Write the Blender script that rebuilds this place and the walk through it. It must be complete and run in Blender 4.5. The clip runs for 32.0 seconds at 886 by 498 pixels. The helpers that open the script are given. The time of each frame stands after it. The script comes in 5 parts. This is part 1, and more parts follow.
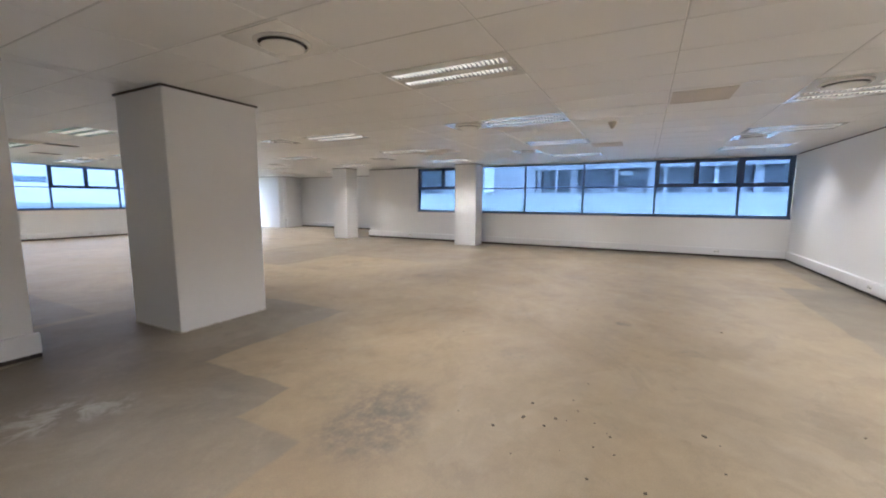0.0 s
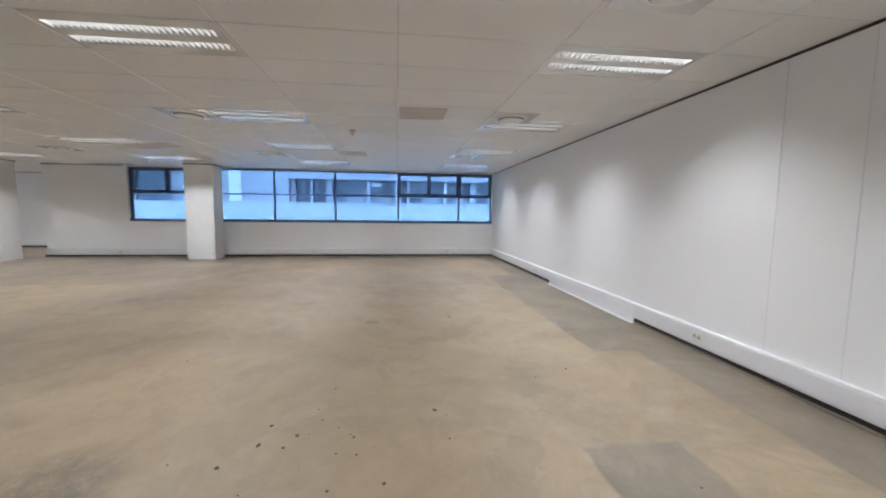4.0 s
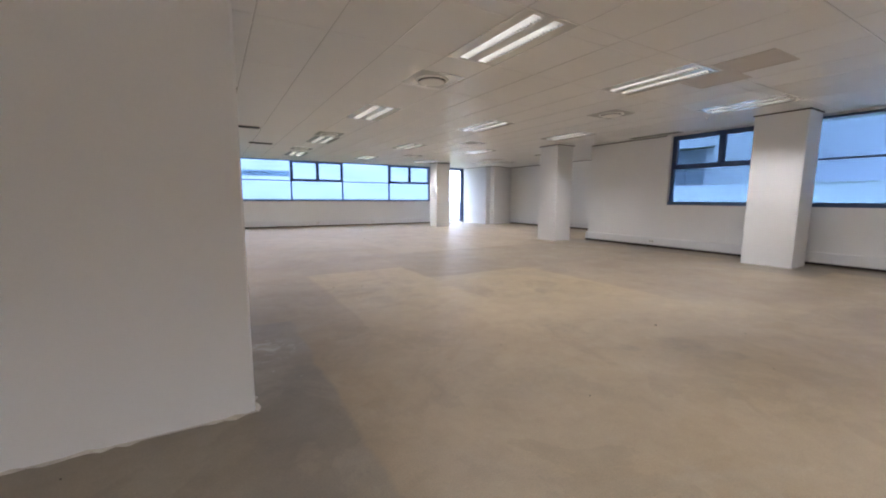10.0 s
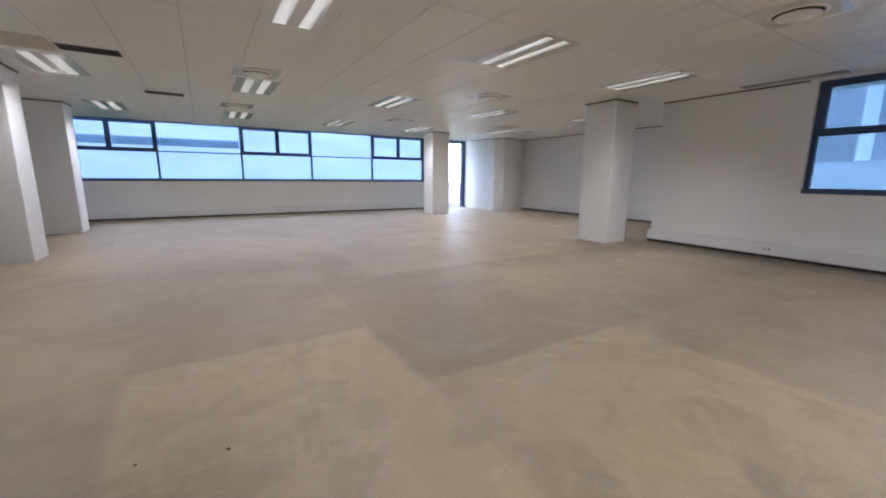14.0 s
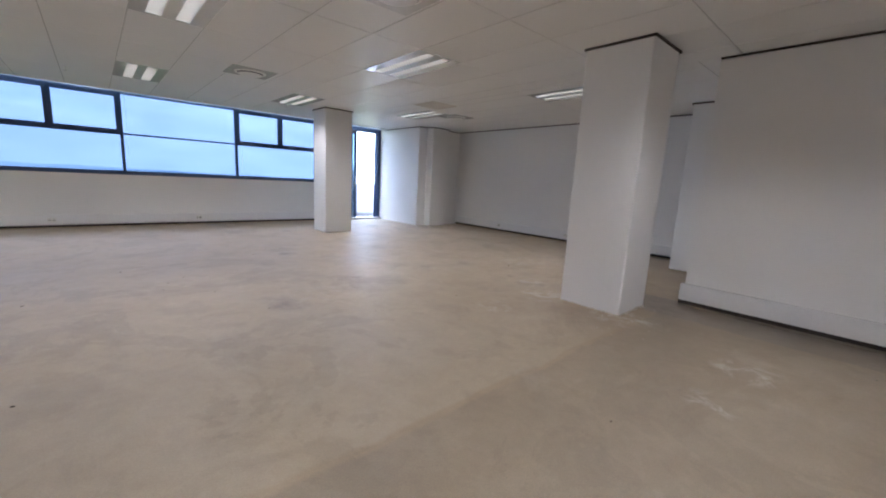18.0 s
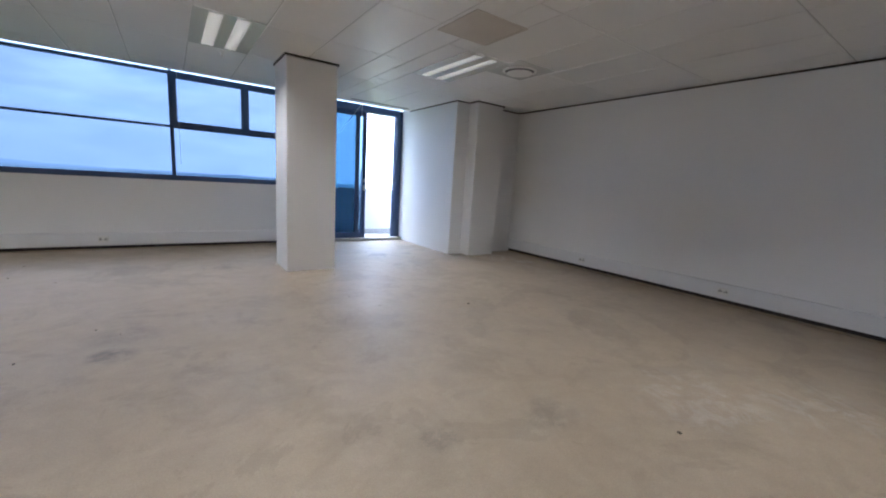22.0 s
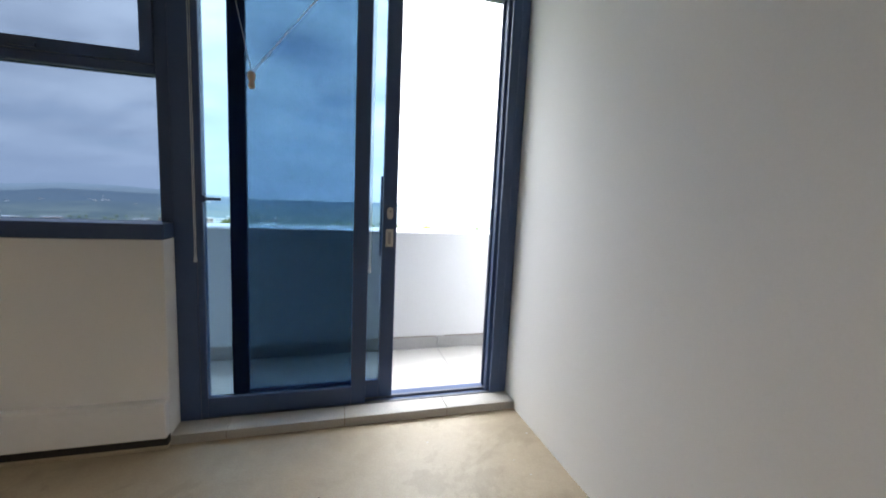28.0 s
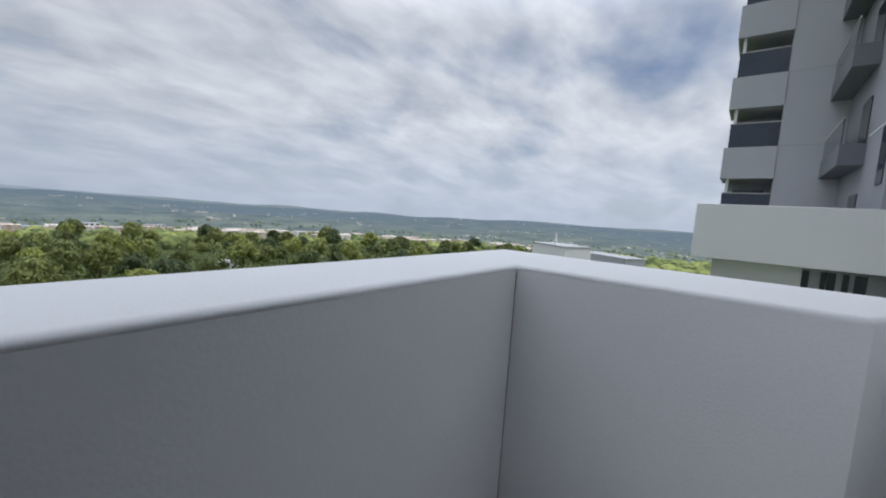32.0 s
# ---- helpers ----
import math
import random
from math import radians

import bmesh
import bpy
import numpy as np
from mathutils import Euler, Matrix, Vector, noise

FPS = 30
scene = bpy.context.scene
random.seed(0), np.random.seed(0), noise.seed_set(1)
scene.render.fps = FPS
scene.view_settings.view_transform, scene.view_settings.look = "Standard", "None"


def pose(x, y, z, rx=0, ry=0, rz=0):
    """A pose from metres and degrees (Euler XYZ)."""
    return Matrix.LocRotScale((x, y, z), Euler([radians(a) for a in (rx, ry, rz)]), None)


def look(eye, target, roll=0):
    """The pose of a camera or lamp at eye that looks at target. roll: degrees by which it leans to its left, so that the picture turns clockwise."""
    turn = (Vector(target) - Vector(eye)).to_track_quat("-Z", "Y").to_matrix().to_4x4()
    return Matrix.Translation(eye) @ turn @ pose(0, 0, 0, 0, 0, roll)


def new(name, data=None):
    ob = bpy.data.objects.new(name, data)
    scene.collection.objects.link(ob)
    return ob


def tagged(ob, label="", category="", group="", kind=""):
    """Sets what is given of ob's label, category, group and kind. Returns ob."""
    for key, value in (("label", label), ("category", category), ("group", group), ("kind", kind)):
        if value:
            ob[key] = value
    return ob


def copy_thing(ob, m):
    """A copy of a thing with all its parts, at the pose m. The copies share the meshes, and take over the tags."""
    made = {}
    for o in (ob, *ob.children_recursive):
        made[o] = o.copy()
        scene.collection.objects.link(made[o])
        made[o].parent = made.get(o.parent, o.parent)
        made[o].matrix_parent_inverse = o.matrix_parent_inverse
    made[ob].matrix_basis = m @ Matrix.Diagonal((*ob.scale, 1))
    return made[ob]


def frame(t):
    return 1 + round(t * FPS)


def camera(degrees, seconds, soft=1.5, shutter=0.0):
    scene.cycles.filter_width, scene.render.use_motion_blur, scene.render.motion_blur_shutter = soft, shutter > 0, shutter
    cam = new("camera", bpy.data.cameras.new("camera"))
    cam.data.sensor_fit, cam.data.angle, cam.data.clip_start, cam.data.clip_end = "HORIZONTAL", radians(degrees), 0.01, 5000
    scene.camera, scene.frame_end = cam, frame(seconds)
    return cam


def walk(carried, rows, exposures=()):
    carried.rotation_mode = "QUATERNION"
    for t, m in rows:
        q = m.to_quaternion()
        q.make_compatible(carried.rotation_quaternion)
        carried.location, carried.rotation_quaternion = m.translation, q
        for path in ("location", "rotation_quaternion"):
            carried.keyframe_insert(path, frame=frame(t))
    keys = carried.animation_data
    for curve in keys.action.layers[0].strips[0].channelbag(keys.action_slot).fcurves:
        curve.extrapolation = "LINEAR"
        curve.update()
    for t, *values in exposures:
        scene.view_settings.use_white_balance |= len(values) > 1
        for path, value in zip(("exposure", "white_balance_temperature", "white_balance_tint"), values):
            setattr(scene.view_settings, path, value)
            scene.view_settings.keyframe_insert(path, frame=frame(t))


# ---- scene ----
cam = camera(97.3, 32.0, soft=2.0)
PATH = [
    (0, (0.715, 0.837, 1.469), (2.479, 1.747, 1.22), 0.3),
    (0.5, (0.724, 0.897, 1.49), (2.086, 2.347, 1.283), 0.37),
    (1, (0.667, 0.877, 1.473), (1.647, 2.608, 1.271), 0.42),
    (1.5, (0.66, 0.871, 1.462), (1.643, 2.601, 1.262), 0.86),
    (2, (0.692, 0.872, 1.472), (1.981, 2.39, 1.287), 1.32),
    (2.5, (0.699, 0.872, 1.479), (2.374, 1.953, 1.314), 1.27),
    (3, (0.737, 0.816, 1.475), (2.683, 1.247, 1.315), 0.97),
    (3.5, (0.814, 0.701, 1.426), (2.785, 0.413, 1.242), 0.96),
    (5.5, (1.4, 0.672, 1.272), (3.33, 1.146, 1.045), -0.59),
    (6, (1.703, 0.706, 1.23), (3.513, 1.517, 0.97), -0.13),
    (6.5, (2.062, 0.825, 1.224), (3.766, 1.842, 0.969), -0.08),
    (7, (2.44, 0.944, 1.244), (4.025, 2.144, 1.021), 0.05),
    (7.5, (2.784, 1.163, 1.244), (4.195, 2.566, 1.044), 0.11),
    (8, (3.07, 1.445, 1.23), (4.326, 2.992, 1.05), 0.36),
    (8.5, (3.313, 1.787, 1.246), (4.443, 3.43, 1.088), 0.62),
    (9, (3.535, 2.198, 1.246), (4.551, 3.911, 1.063), 0.61),
    (9.5, (3.761, 2.624, 1.19), (4.762, 4.34, 0.96), 0.45),
    (10, (4.025, 3.052, 1.154), (5.027, 4.764, 0.899), 0.23),
    (10.5, (4.211, 3.458, 1.162), (5.159, 5.202, 0.918), -0.16),
    (11, (4.409, 3.77, 1.2), (5.142, 5.611, 0.925), -0.55),
    (11.5, (4.662, 4.121, 1.264), (5.065, 6.059, 0.977), -1.5),
    (12, (4.827, 4.467, 1.291), (5.003, 6.441, 1.022), -1.71),
    (12.5, (5.099, 4.832, 1.291), (5.275, 6.803, 1.002), -1.35),
    (13, (5.257, 5.231, 1.286), (5.682, 7.157, 0.957), -0.66),
    (13.5, (5.514, 5.67, 1.258), (6.306, 7.475, 0.919), -0.1),
    (14, (5.663, 6.115, 1.232), (6.686, 7.795, 0.867), 0.52),
    (14.5, (5.87, 6.501, 1.239), (7.015, 8.111, 0.927), 1.53),
    (16.5, (7.11, 8.131, 1.246), (8.369, 9.652, 0.93), 3.16),
    (17, (7.486, 8.486, 1.254), (8.767, 9.992, 0.955), 3.09),
    (17.5, (7.891, 8.851, 1.269), (9.242, 10.295, 0.968), 3.34),
    (18, (8.291, 9.189, 1.245), (9.606, 10.656, 0.901), 2.97),
    (18.5, (8.671, 9.548, 1.234), (9.994, 11.008, 0.888), 2.92),
    (19, (9.029, 9.872, 1.241), (10.347, 11.339, 0.906), 2.66),
    (19.5, (9.347, 10.24, 1.239), (10.599, 11.769, 0.934), 2.18),
    (20, (9.685, 10.63, 1.316), (10.887, 12.202, 1.027), 2.36),
    (20.5, (9.991, 11.005, 1.249), (11.196, 12.577, 0.968), 2.67),
    (21, (10.295, 11.368, 1.232), (11.47, 12.95, 0.892), 3.2),
    (21.5, (10.56, 11.71, 1.205), (11.721, 13.302, 0.859), 3.5),
    (22, (10.827, 12.102, 1.233), (11.961, 13.716, 0.904), 3.53),
    (22.5, (11.149, 12.472, 1.234), (12.282, 14.094, 0.941), 3.56),
    (23, (11.455, 12.84, 1.23), (12.495, 14.515, 0.892), 2.74),
    (23.5, (11.731, 13.231, 1.207), (12.766, 14.894, 0.8), 1.88),
    (24, (12.0, 13.612, 1.177), (13.004, 15.282, 0.729), 1.96),
    (24.5, (12.201, 14.089, 1.19), (13.163, 15.797, 0.794), 2.89),
    (25, (12.411, 14.581, 1.179), (13.362, 16.302, 0.814), 3.69),
    (25.5, (12.63, 15.051, 1.175), (13.52, 16.786, 0.73), 3.77),
    (26, (12.784, 15.547, 1.158), (13.592, 17.356, 0.885), 4.7),
    (26.5, (13.005, 16.041, 1.313), (13.784, 17.86, 1.02), 4.0),
    (28.5, (13.873, 17.725, 1.273), (14.377, 19.647, 1.046), 2.66),
    (29, (13.958, 18.187, 1.271), (14.487, 20.1, 1.027), 2.31),
    (29.5, (14.104, 18.578, 1.261), (14.621, 20.493, 1.006), 2.44),
    (30, (14.176, 18.904, 1.244), (14.722, 20.811, 0.993), 2.33),
    (30.5, (14.248, 19.212, 1.191), (14.949, 21.069, 0.944), 3.33),
    (31, (14.355, 19.498, 1.158), (15.362, 21.213, 0.943), 5.01),
    (31.5, (14.35, 19.687, 1.205), (15.736, 21.115, 1.0), 5.74),
    (31.7, (14.524, 19.797, 1.198), (16.012, 21.117, 0.986), 5.17),
    (32, (14.617, 19.904, 1.2), (16.187, 21.128, 1.006), 3.78),
]
walk(cam, [(row[0], look(*row[1:])) for row in PATH],
     exposures=[(0, 2.84, 6000, 12), (2, 2.92, 5900, 13), (3, 2.85, 5700, 10), (7, 2.67, 5950, 11), (10, 2.63, 6000, 14), (12, 2.62, 5350, 14), (14, 2.4, 5820, 14), (17, 2.46, 5650, 13), (18, 2.22, 5800, 15), (19, 2.26, 5650, 13), (21, 1.97, 5720, 12), (24, 2.09, 6000, 12), (26, 1.9, 7250, 11), (28.4, 1.3, 7800, 10), (29.2, 0.88, 8100, 10), (30, 0.2, 6700, 10), (30.8, -0.95, 7000, 10), (31.4, -1.35, 7200, 10), (32, -1.65, 7100, 10)])

# ---- world and sun ----
SUN_EL, SUN_AZ = radians(58), radians(157)
world = bpy.data.worlds.new("sky")
scene.world = world
world.use_nodes = True
wn, wl = world.node_tree.nodes, world.node_tree.links
wn.clear()


def wnode(kind, **props):
    n = wn.new(kind)
    for key, value in props.items():
        n.inputs[key].default_value = value
    return n


w_out = wn.new("ShaderNodeOutputWorld")
w_sky = wn.new("ShaderNodeTexSky")
w_sky.sky_type, w_sky.sun_disc = "NISHITA", False
w_sky.sun_elevation, w_sky.sun_rotation = SUN_EL, SUN_AZ
w_coord = wn.new("ShaderNodeTexCoord")
w_sep = wn.new("ShaderNodeSeparateXYZ")
wl.new(w_coord.outputs["Generated"], w_sep.inputs[0])
w_z = wn.new("ShaderNodeMath")
w_z.operation = "MAXIMUM"
w_z.inputs[1].default_value = 0.0
wl.new(w_sep.outputs["Z"], w_z.inputs[0])
w_z2 = wn.new("ShaderNodeMath")
w_z2.operation = "ADD"
w_z2.inputs[1].default_value = 0.26
wl.new(w_z.outputs[0], w_z2.inputs[0])
w_comb = wn.new("ShaderNodeCombineXYZ")
for axis in ("X", "Y"):
    d = wn.new("ShaderNodeMath")
    d.operation = "DIVIDE"
    wl.new(w_sep.outputs[axis], d.inputs[0])
    wl.new(w_z2.outputs[0], d.inputs[1])
    wl.new(d.outputs[0], w_comb.inputs[axis])
w_map = wn.new("ShaderNodeMapping")
w_map.inputs["Rotation"].default_value = (0, 0, radians(38))
w_map.inputs["Scale"].default_value = (0.90, 1.30, 1)
wl.new(w_comb.outputs[0], w_map.inputs[0])
w_noise = wnode("ShaderNodeTexNoise", Scale=1.3, Detail=5.0, Roughness=0.5, Distortion=0.15)
wl.new(w_map.outputs[0], w_noise.inputs["Vector"])
w_ramp = wn.new("ShaderNodeValToRGB")
w_ramp.color_ramp.elements[0].position, w_ramp.color_ramp.elements[1].position = 0.27, 0.48
wl.new(w_noise.outputs[0], w_ramp.inputs[0])
w_noise2 = wnode("ShaderNodeTexNoise", Scale=2.7, Detail=7.0, Roughness=0.55, Distortion=0.2)
wl.new(w_map.outputs[0], w_noise2.inputs["Vector"])
w_tone = wn.new("ShaderNodeValToRGB")
w_tone.color_ramp.elements[0].position, w_tone.color_ramp.elements[1].position = 0.30, 0.68
w_tone.color_ramp.elements[0].color = (0.84, 0.88, 0.95, 1)
w_tone.color_ramp.elements[1].color = (1.46, 1.45, 1.44, 1)
wl.new(w_noise2.outputs[0], w_tone.inputs[0])
w_gain = wn.new("ShaderNodeMixRGB")
w_gain.blend_type = "MULTIPLY"
w_gain.inputs[0].default_value = 1.0
w_gain.inputs[2].default_value = (0.15, 0.15, 0.15, 1)
wl.new(w_sky.outputs[0], w_gain.inputs[1])
w_mix = wn.new("ShaderNodeMixRGB")
wl.new(w_ramp.outputs[0], w_mix.inputs[0])
wl.new(w_gain.outputs[0], w_mix.inputs[1])
wl.new(w_tone.outputs[0], w_mix.inputs[2])
w_veil = wn.new("ShaderNodeValToRGB")
w_veil.color_ramp.elements[0].position, w_veil.color_ramp.elements[1].position = 0.0, 0.22
w_veil.color_ramp.elements[0].color, w_veil.color_ramp.elements[1].color = (0.85, 0.85, 0.85, 1), (0, 0, 0, 1)
wl.new(w_z.outputs[0], w_veil.inputs[0])
w_low = wn.new("ShaderNodeMixRGB")
w_low.inputs[2].default_value = (0.92, 1.0, 1.12, 1)
wl.new(w_veil.outputs[0], w_low.inputs[0])
wl.new(w_mix.outputs[0], w_low.inputs[1])
w_hue = wn.new("ShaderNodeMixRGB")
w_hue.blend_type = "MULTIPLY"
w_hue.inputs[0].default_value = 1.0
w_hue.inputs[2].default_value = (0.89, 1.0, 1.19, 1)
wl.new(w_low.outputs[0], w_hue.inputs[1])
# the cloud cover grows brighter towards the zenith
w_high = wn.new("ShaderNodeMapRange")
w_high.inputs["From Min"].default_value, w_high.inputs["From Max"].default_value = 0.42, 0.80
w_high.inputs["To Min"].default_value, w_high.inputs["To Max"].default_value = 0.77, 2.8
wl.new(w_sep.outputs["Z"], w_high.inputs["Value"])
# and a little towards the east
w_dot = wn.new("ShaderNodeVectorMath")
w_dot.operation = "DOT_PRODUCT"
w_dot.inputs[1].default_value = (0.94, 0.34, 0.0)
wl.new(w_coord.outputs["Generated"], w_dot.inputs[0])
w_east = wn.new("ShaderNodeMapRange")
w_east.inputs["From Min"].default_value, w_east.inputs["From Max"].default_value = -0.2, 1.0
w_east.inputs["To Min"].default_value, w_east.inputs["To Max"].default_value = 0.92, 1.22
wl.new(w_dot.outputs["Value"], w_east.inputs["Value"])
w_both = wn.new("ShaderNodeMath")
w_both.operation = "MULTIPLY"
wl.new(w_high.outputs[0], w_both.inputs[0])
wl.new(w_east.outputs[0], w_both.inputs[1])
w_top = wn.new("ShaderNodeVectorMath")
w_top.operation = "SCALE"
wl.new(w_hue.outputs[0], w_top.inputs[0])
wl.new(w_both.outputs[0], w_top.inputs["Scale"])
w_bg = wnode("ShaderNodeBackground", Strength=1.85)
wl.new(w_top.outputs[0], w_bg.inputs[0])
wl.new(w_bg.outputs[0], w_out.inputs[0])

sun = new("sun", bpy.data.lights.new("sun", "SUN"))
sun.data.energy, sun.data.angle, sun.data.color = 2.2, radians(9), (1.0, 0.96, 0.9)
sun.rotation_euler = (math.pi / 2 - SUN_EL, 0, math.pi - SUN_AZ)
TUBE_STRENGTH = 1.6
LAMP_WATTS = 1.85

# ---- materials ----


def mat(name, color, rough=0.6, metal=0.0, vary=0.06, scale=3.0, fine=60.0, bump=0.05, tint=None, spec=0.5, bump_dist=0.002):
    """A surface with cloudy variation at a large and a fine scale, and fine relief."""
    m = bpy.data.materials.new(name)
    m.use_nodes = True
    nt = m.node_tree
    n, l = nt.nodes, nt.links
    b = n["Principled BSDF"]
    b.inputs["Roughness"].default_value = rough
    b.inputs["Metallic"].default_value = metal
    b.inputs["Specular IOR Level"].default_value = spec
    geo = n.new("ShaderNodeTexCoord")
    big = n.new("ShaderNodeTexNoise")
    big.inputs["Scale"].default_value, big.inputs["Detail"].default_value = scale, 5.0
    small = n.new("ShaderNodeTexNoise")
    small.inputs["Scale"].default_value, small.inputs["Detail"].default_value = fine, 3.0
    for t in (big, small):
        l.new(geo.outputs["Object"], t.inputs["Vector"])
    mix = n.new("ShaderNodeMixRGB")
    mix.inputs[0].default_value = 0.45
    l.new(big.outputs[0], mix.inputs[1])
    l.new(small.outputs[0], mix.inputs[2])
    ramp = n.new("ShaderNodeValToRGB")
    ramp.color_ramp.elements[0].position, ramp.color_ramp.elements[1].position = 0.3, 0.7
    lo = tint or tuple(c * (1 - 2 * vary) for c in color)
    ramp.color_ramp.elements[0].color = (*lo, 1)
    ramp.color_ramp.elements[1].color = (*[min(1, c * (1 + vary)) for c in color], 1)
    l.new(mix.outputs[0], ramp.inputs[0])
    l.new(ramp.outputs[0], b.inputs["Base Color"])
    if bump:
        bp = n.new("ShaderNodeBump")
        bp.inputs["Strength"].default_value, bp.inputs["Distance"].default_value = bump * 4, bump_dist
        l.new(small.outputs[0], bp.inputs["Height"])
        l.new(bp.outputs[0], b.inputs["Normal"])
    return m


def glass_mat(name, tint):
    """Thin tinted pane: lets light through in its tint and mirrors by Fresnel."""
    m = bpy.data.materials.new(name)
    m.use_nodes = True
    n, l = m.node_tree.nodes, m.node_tree.links
    n.clear()
    out = n.new("ShaderNodeOutputMaterial")
    tr = n.new("ShaderNodeBsdfTransparent")
    tr.inputs[0].default_value = (*tint, 1)
    gl = n.new("ShaderNodeBsdfGlossy")
    gl.inputs["Roughness"].default_value = 0.01
    fr = n.new("ShaderNodeFresnel")
    fr.inputs["IOR"].default_value = 1.14
    mx = n.new("ShaderNodeMixShader")
    l.new(fr.outputs[0], mx.inputs[0])
    l.new(tr.outputs[0], mx.inputs[1])
    l.new(gl.outputs[0], mx.inputs[2])
    l.new(mx.outputs[0], out.inputs[0])
    return m


def glow_mat(name, color, strength):
    m = bpy.data.materials.new(name)
    m.use_nodes = True
    b = m.node_tree.nodes["Principled BSDF"]
    b.inputs["Base Color"].default_value = (0.8, 0.8, 0.8, 1)
    b.inputs["Emission Color"].default_value = (*color, 1)
    b.inputs["Emission Strength"].default_value = strength
    return m


WALL = mat("white wall paint", (0.84, 0.838, 0.832), 0.75, vary=0.015, scale=0.8, fine=140, bump=0.03)
CEIL = mat("mineral fibre ceiling tile", (0.79, 0.785, 0.77), 0.42, vary=0.02, scale=1.2, fine=220, bump=0.08)
BAR = mat("white ceiling grid bar", (0.70, 0.69, 0.67), 0.26, vary=0.03, fine=40, bump=0.0, spec=0.8)
GAP = mat("dark shadow gap trim", (0.045, 0.035, 0.03), 0.55, vary=0.1, bump=0.0)
FRAME = mat("charcoal powder coated aluminium", (0.052, 0.088, 0.180), 0.38, vary=0.08, fine=300, bump=0.02, spec=0.42)
FRAME_LIGHT = mat("worn grey aluminium track", (0.16, 0.17, 0.19), 0.35, 0.5, vary=0.12, fine=90, bump=0.03)
PVC = mat("white plastic trunking", (0.80, 0.80, 0.81), 0.4, vary=0.02, scale=2, fine=30, bump=0.01)
BLACK = mat("black painted shade", (0.035, 0.030, 0.028), 0.9, vary=0.2, bump=0.05)
STEEL = mat("brushed stainless steel", (0.58, 0.57, 0.54), 0.42, 0.2, vary=0.05, fine=180, bump=0.03)
STEEL_DIM = mat("shaded steel recess", (0.36, 0.36, 0.36), 0.45, 0.5, vary=0.05, fine=180, bump=0.02)
DARK_METAL = mat("dark lock recess", (0.03, 0.03, 0.032), 0.5, 0.3, bump=0.0)
RENDER = mat("grey white balcony render", (0.70, 0.70, 0.71), 0.85, vary=0.03, scale=1.4, fine=110, bump=0.10)
TILE = mat("pale grey porcelain tile", (0.46, 0.435, 0.405), 0.45, vary=0.05, scale=5, fine=90, bump=0.02)
SKIRT = mat("grey skirting tile", (0.38, 0.37, 0.36), 0.5, vary=0.08, scale=5, fine=90, bump=0.02)
GROUT = mat("brown grey grout", (0.20, 0.15, 0.12), 0.95, vary=0.15, fine=120, bump=0.1)
SILLM = mat("beige step tile", (0.42, 0.40, 0.37), 0.5, vary=0.08, scale=6, fine=80, bump=0.03)
SPLASH = mat("dusty plaster splash", (0.62, 0.58, 0.51), 0.9, vary=0.12, scale=9, fine=60, bump=0.2)
JOINT = mat("grey panel joint", (0.75, 0.75, 0.745), 0.8, vary=0.02, bump=0.0)
PLATE = mat("glossy white enamelled steel", (0.75, 0.755, 0.73), 0.14, vary=0.015, bump=0.0, spec=0.8)
coat = PLATE.node_tree.nodes["Principled BSDF"].inputs
coat["Coat Weight"].default_value, coat["Coat Roughness"].default_value, coat["Coat IOR"].default_value = 0.5, 0.05, 1.5
PLASTIC = mat("white plastic", (0.78, 0.77, 0.74), 0.4, vary=0.02, bump=0.0)
GRILLE = mat("beige return air grille", (0.60, 0.555, 0.50), 0.6, vary=0.04, fine=200, bump=0.02)
DARKVENT = mat("dark open vent", (0.05, 0.05, 0.055), 0.8, vary=0.1, bump=0.02)
LOUVRE = mat("polished aluminium louvre", (0.72, 0.72, 0.73), 0.28, 1.0, vary=0.02, bump=0.0)
BLADE = mat("satin aluminium blade", (0.56, 0.55, 0.50), 0.40, 0.0, vary=0.02, bump=0.0)
BEIGE_PL = mat("beige plastic toggle", (0.55, 0.43, 0.30), 0.5, vary=0.08, bump=0.0)
CLEAR = mat("clear milky plastic", (0.62, 0.66, 0.70), 0.15, vary=0.04, bump=0.0)
CORD = mat("pale blind cord", (0.74, 0.76, 0.78), 0.5, vary=0.05, bump=0.0)
TUBE = glow_mat("lit fluorescent tube", (1.0, 0.975, 0.945), TUBE_STRENGTH)
GLASS = glass_mat("blue tinted window glass", (0.275, 0.318, 0.375))
GLASS_E = glass_mat("deep blue tinted window glass", (0.27, 0.335, 0.41))
GLASS_D = glass_mat("blue tinted door glass", (0.405, 0.505, 0.575))
GLASS_T = glass_mat("pale top light glass", (0.56, 0.62, 0.66))
BLIND = mat("dark grey green sunscreen fabric", (0.16, 0.20, 0.21), 0.9, vary=0.1, fine=240, bump=0.05)
MESH = glass_mat("open weave sunscreen fabric", (0.52, 0.60, 0.63))
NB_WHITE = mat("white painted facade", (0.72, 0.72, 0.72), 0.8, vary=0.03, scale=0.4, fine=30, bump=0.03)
# NB_MID, NB_DARK, NB_SHADE and NB_GREY also hold shade on facades
NB_MID = mat("pale grey facade and shade", (0.40, 0.41, 0.43), 0.8, vary=0.03, scale=0.4, fine=30, bump=0.03)
NB_PALE = mat("pale grey tower facade", (0.47, 0.48, 0.50), 0.8, vary=0.03, scale=0.4, fine=30, bump=0.03)
NB_DARK = mat("dark grey balcony shade", (0.16, 0.17, 0.19), 0.8, vary=0.04, scale=0.4, fine=30, bump=0.03)
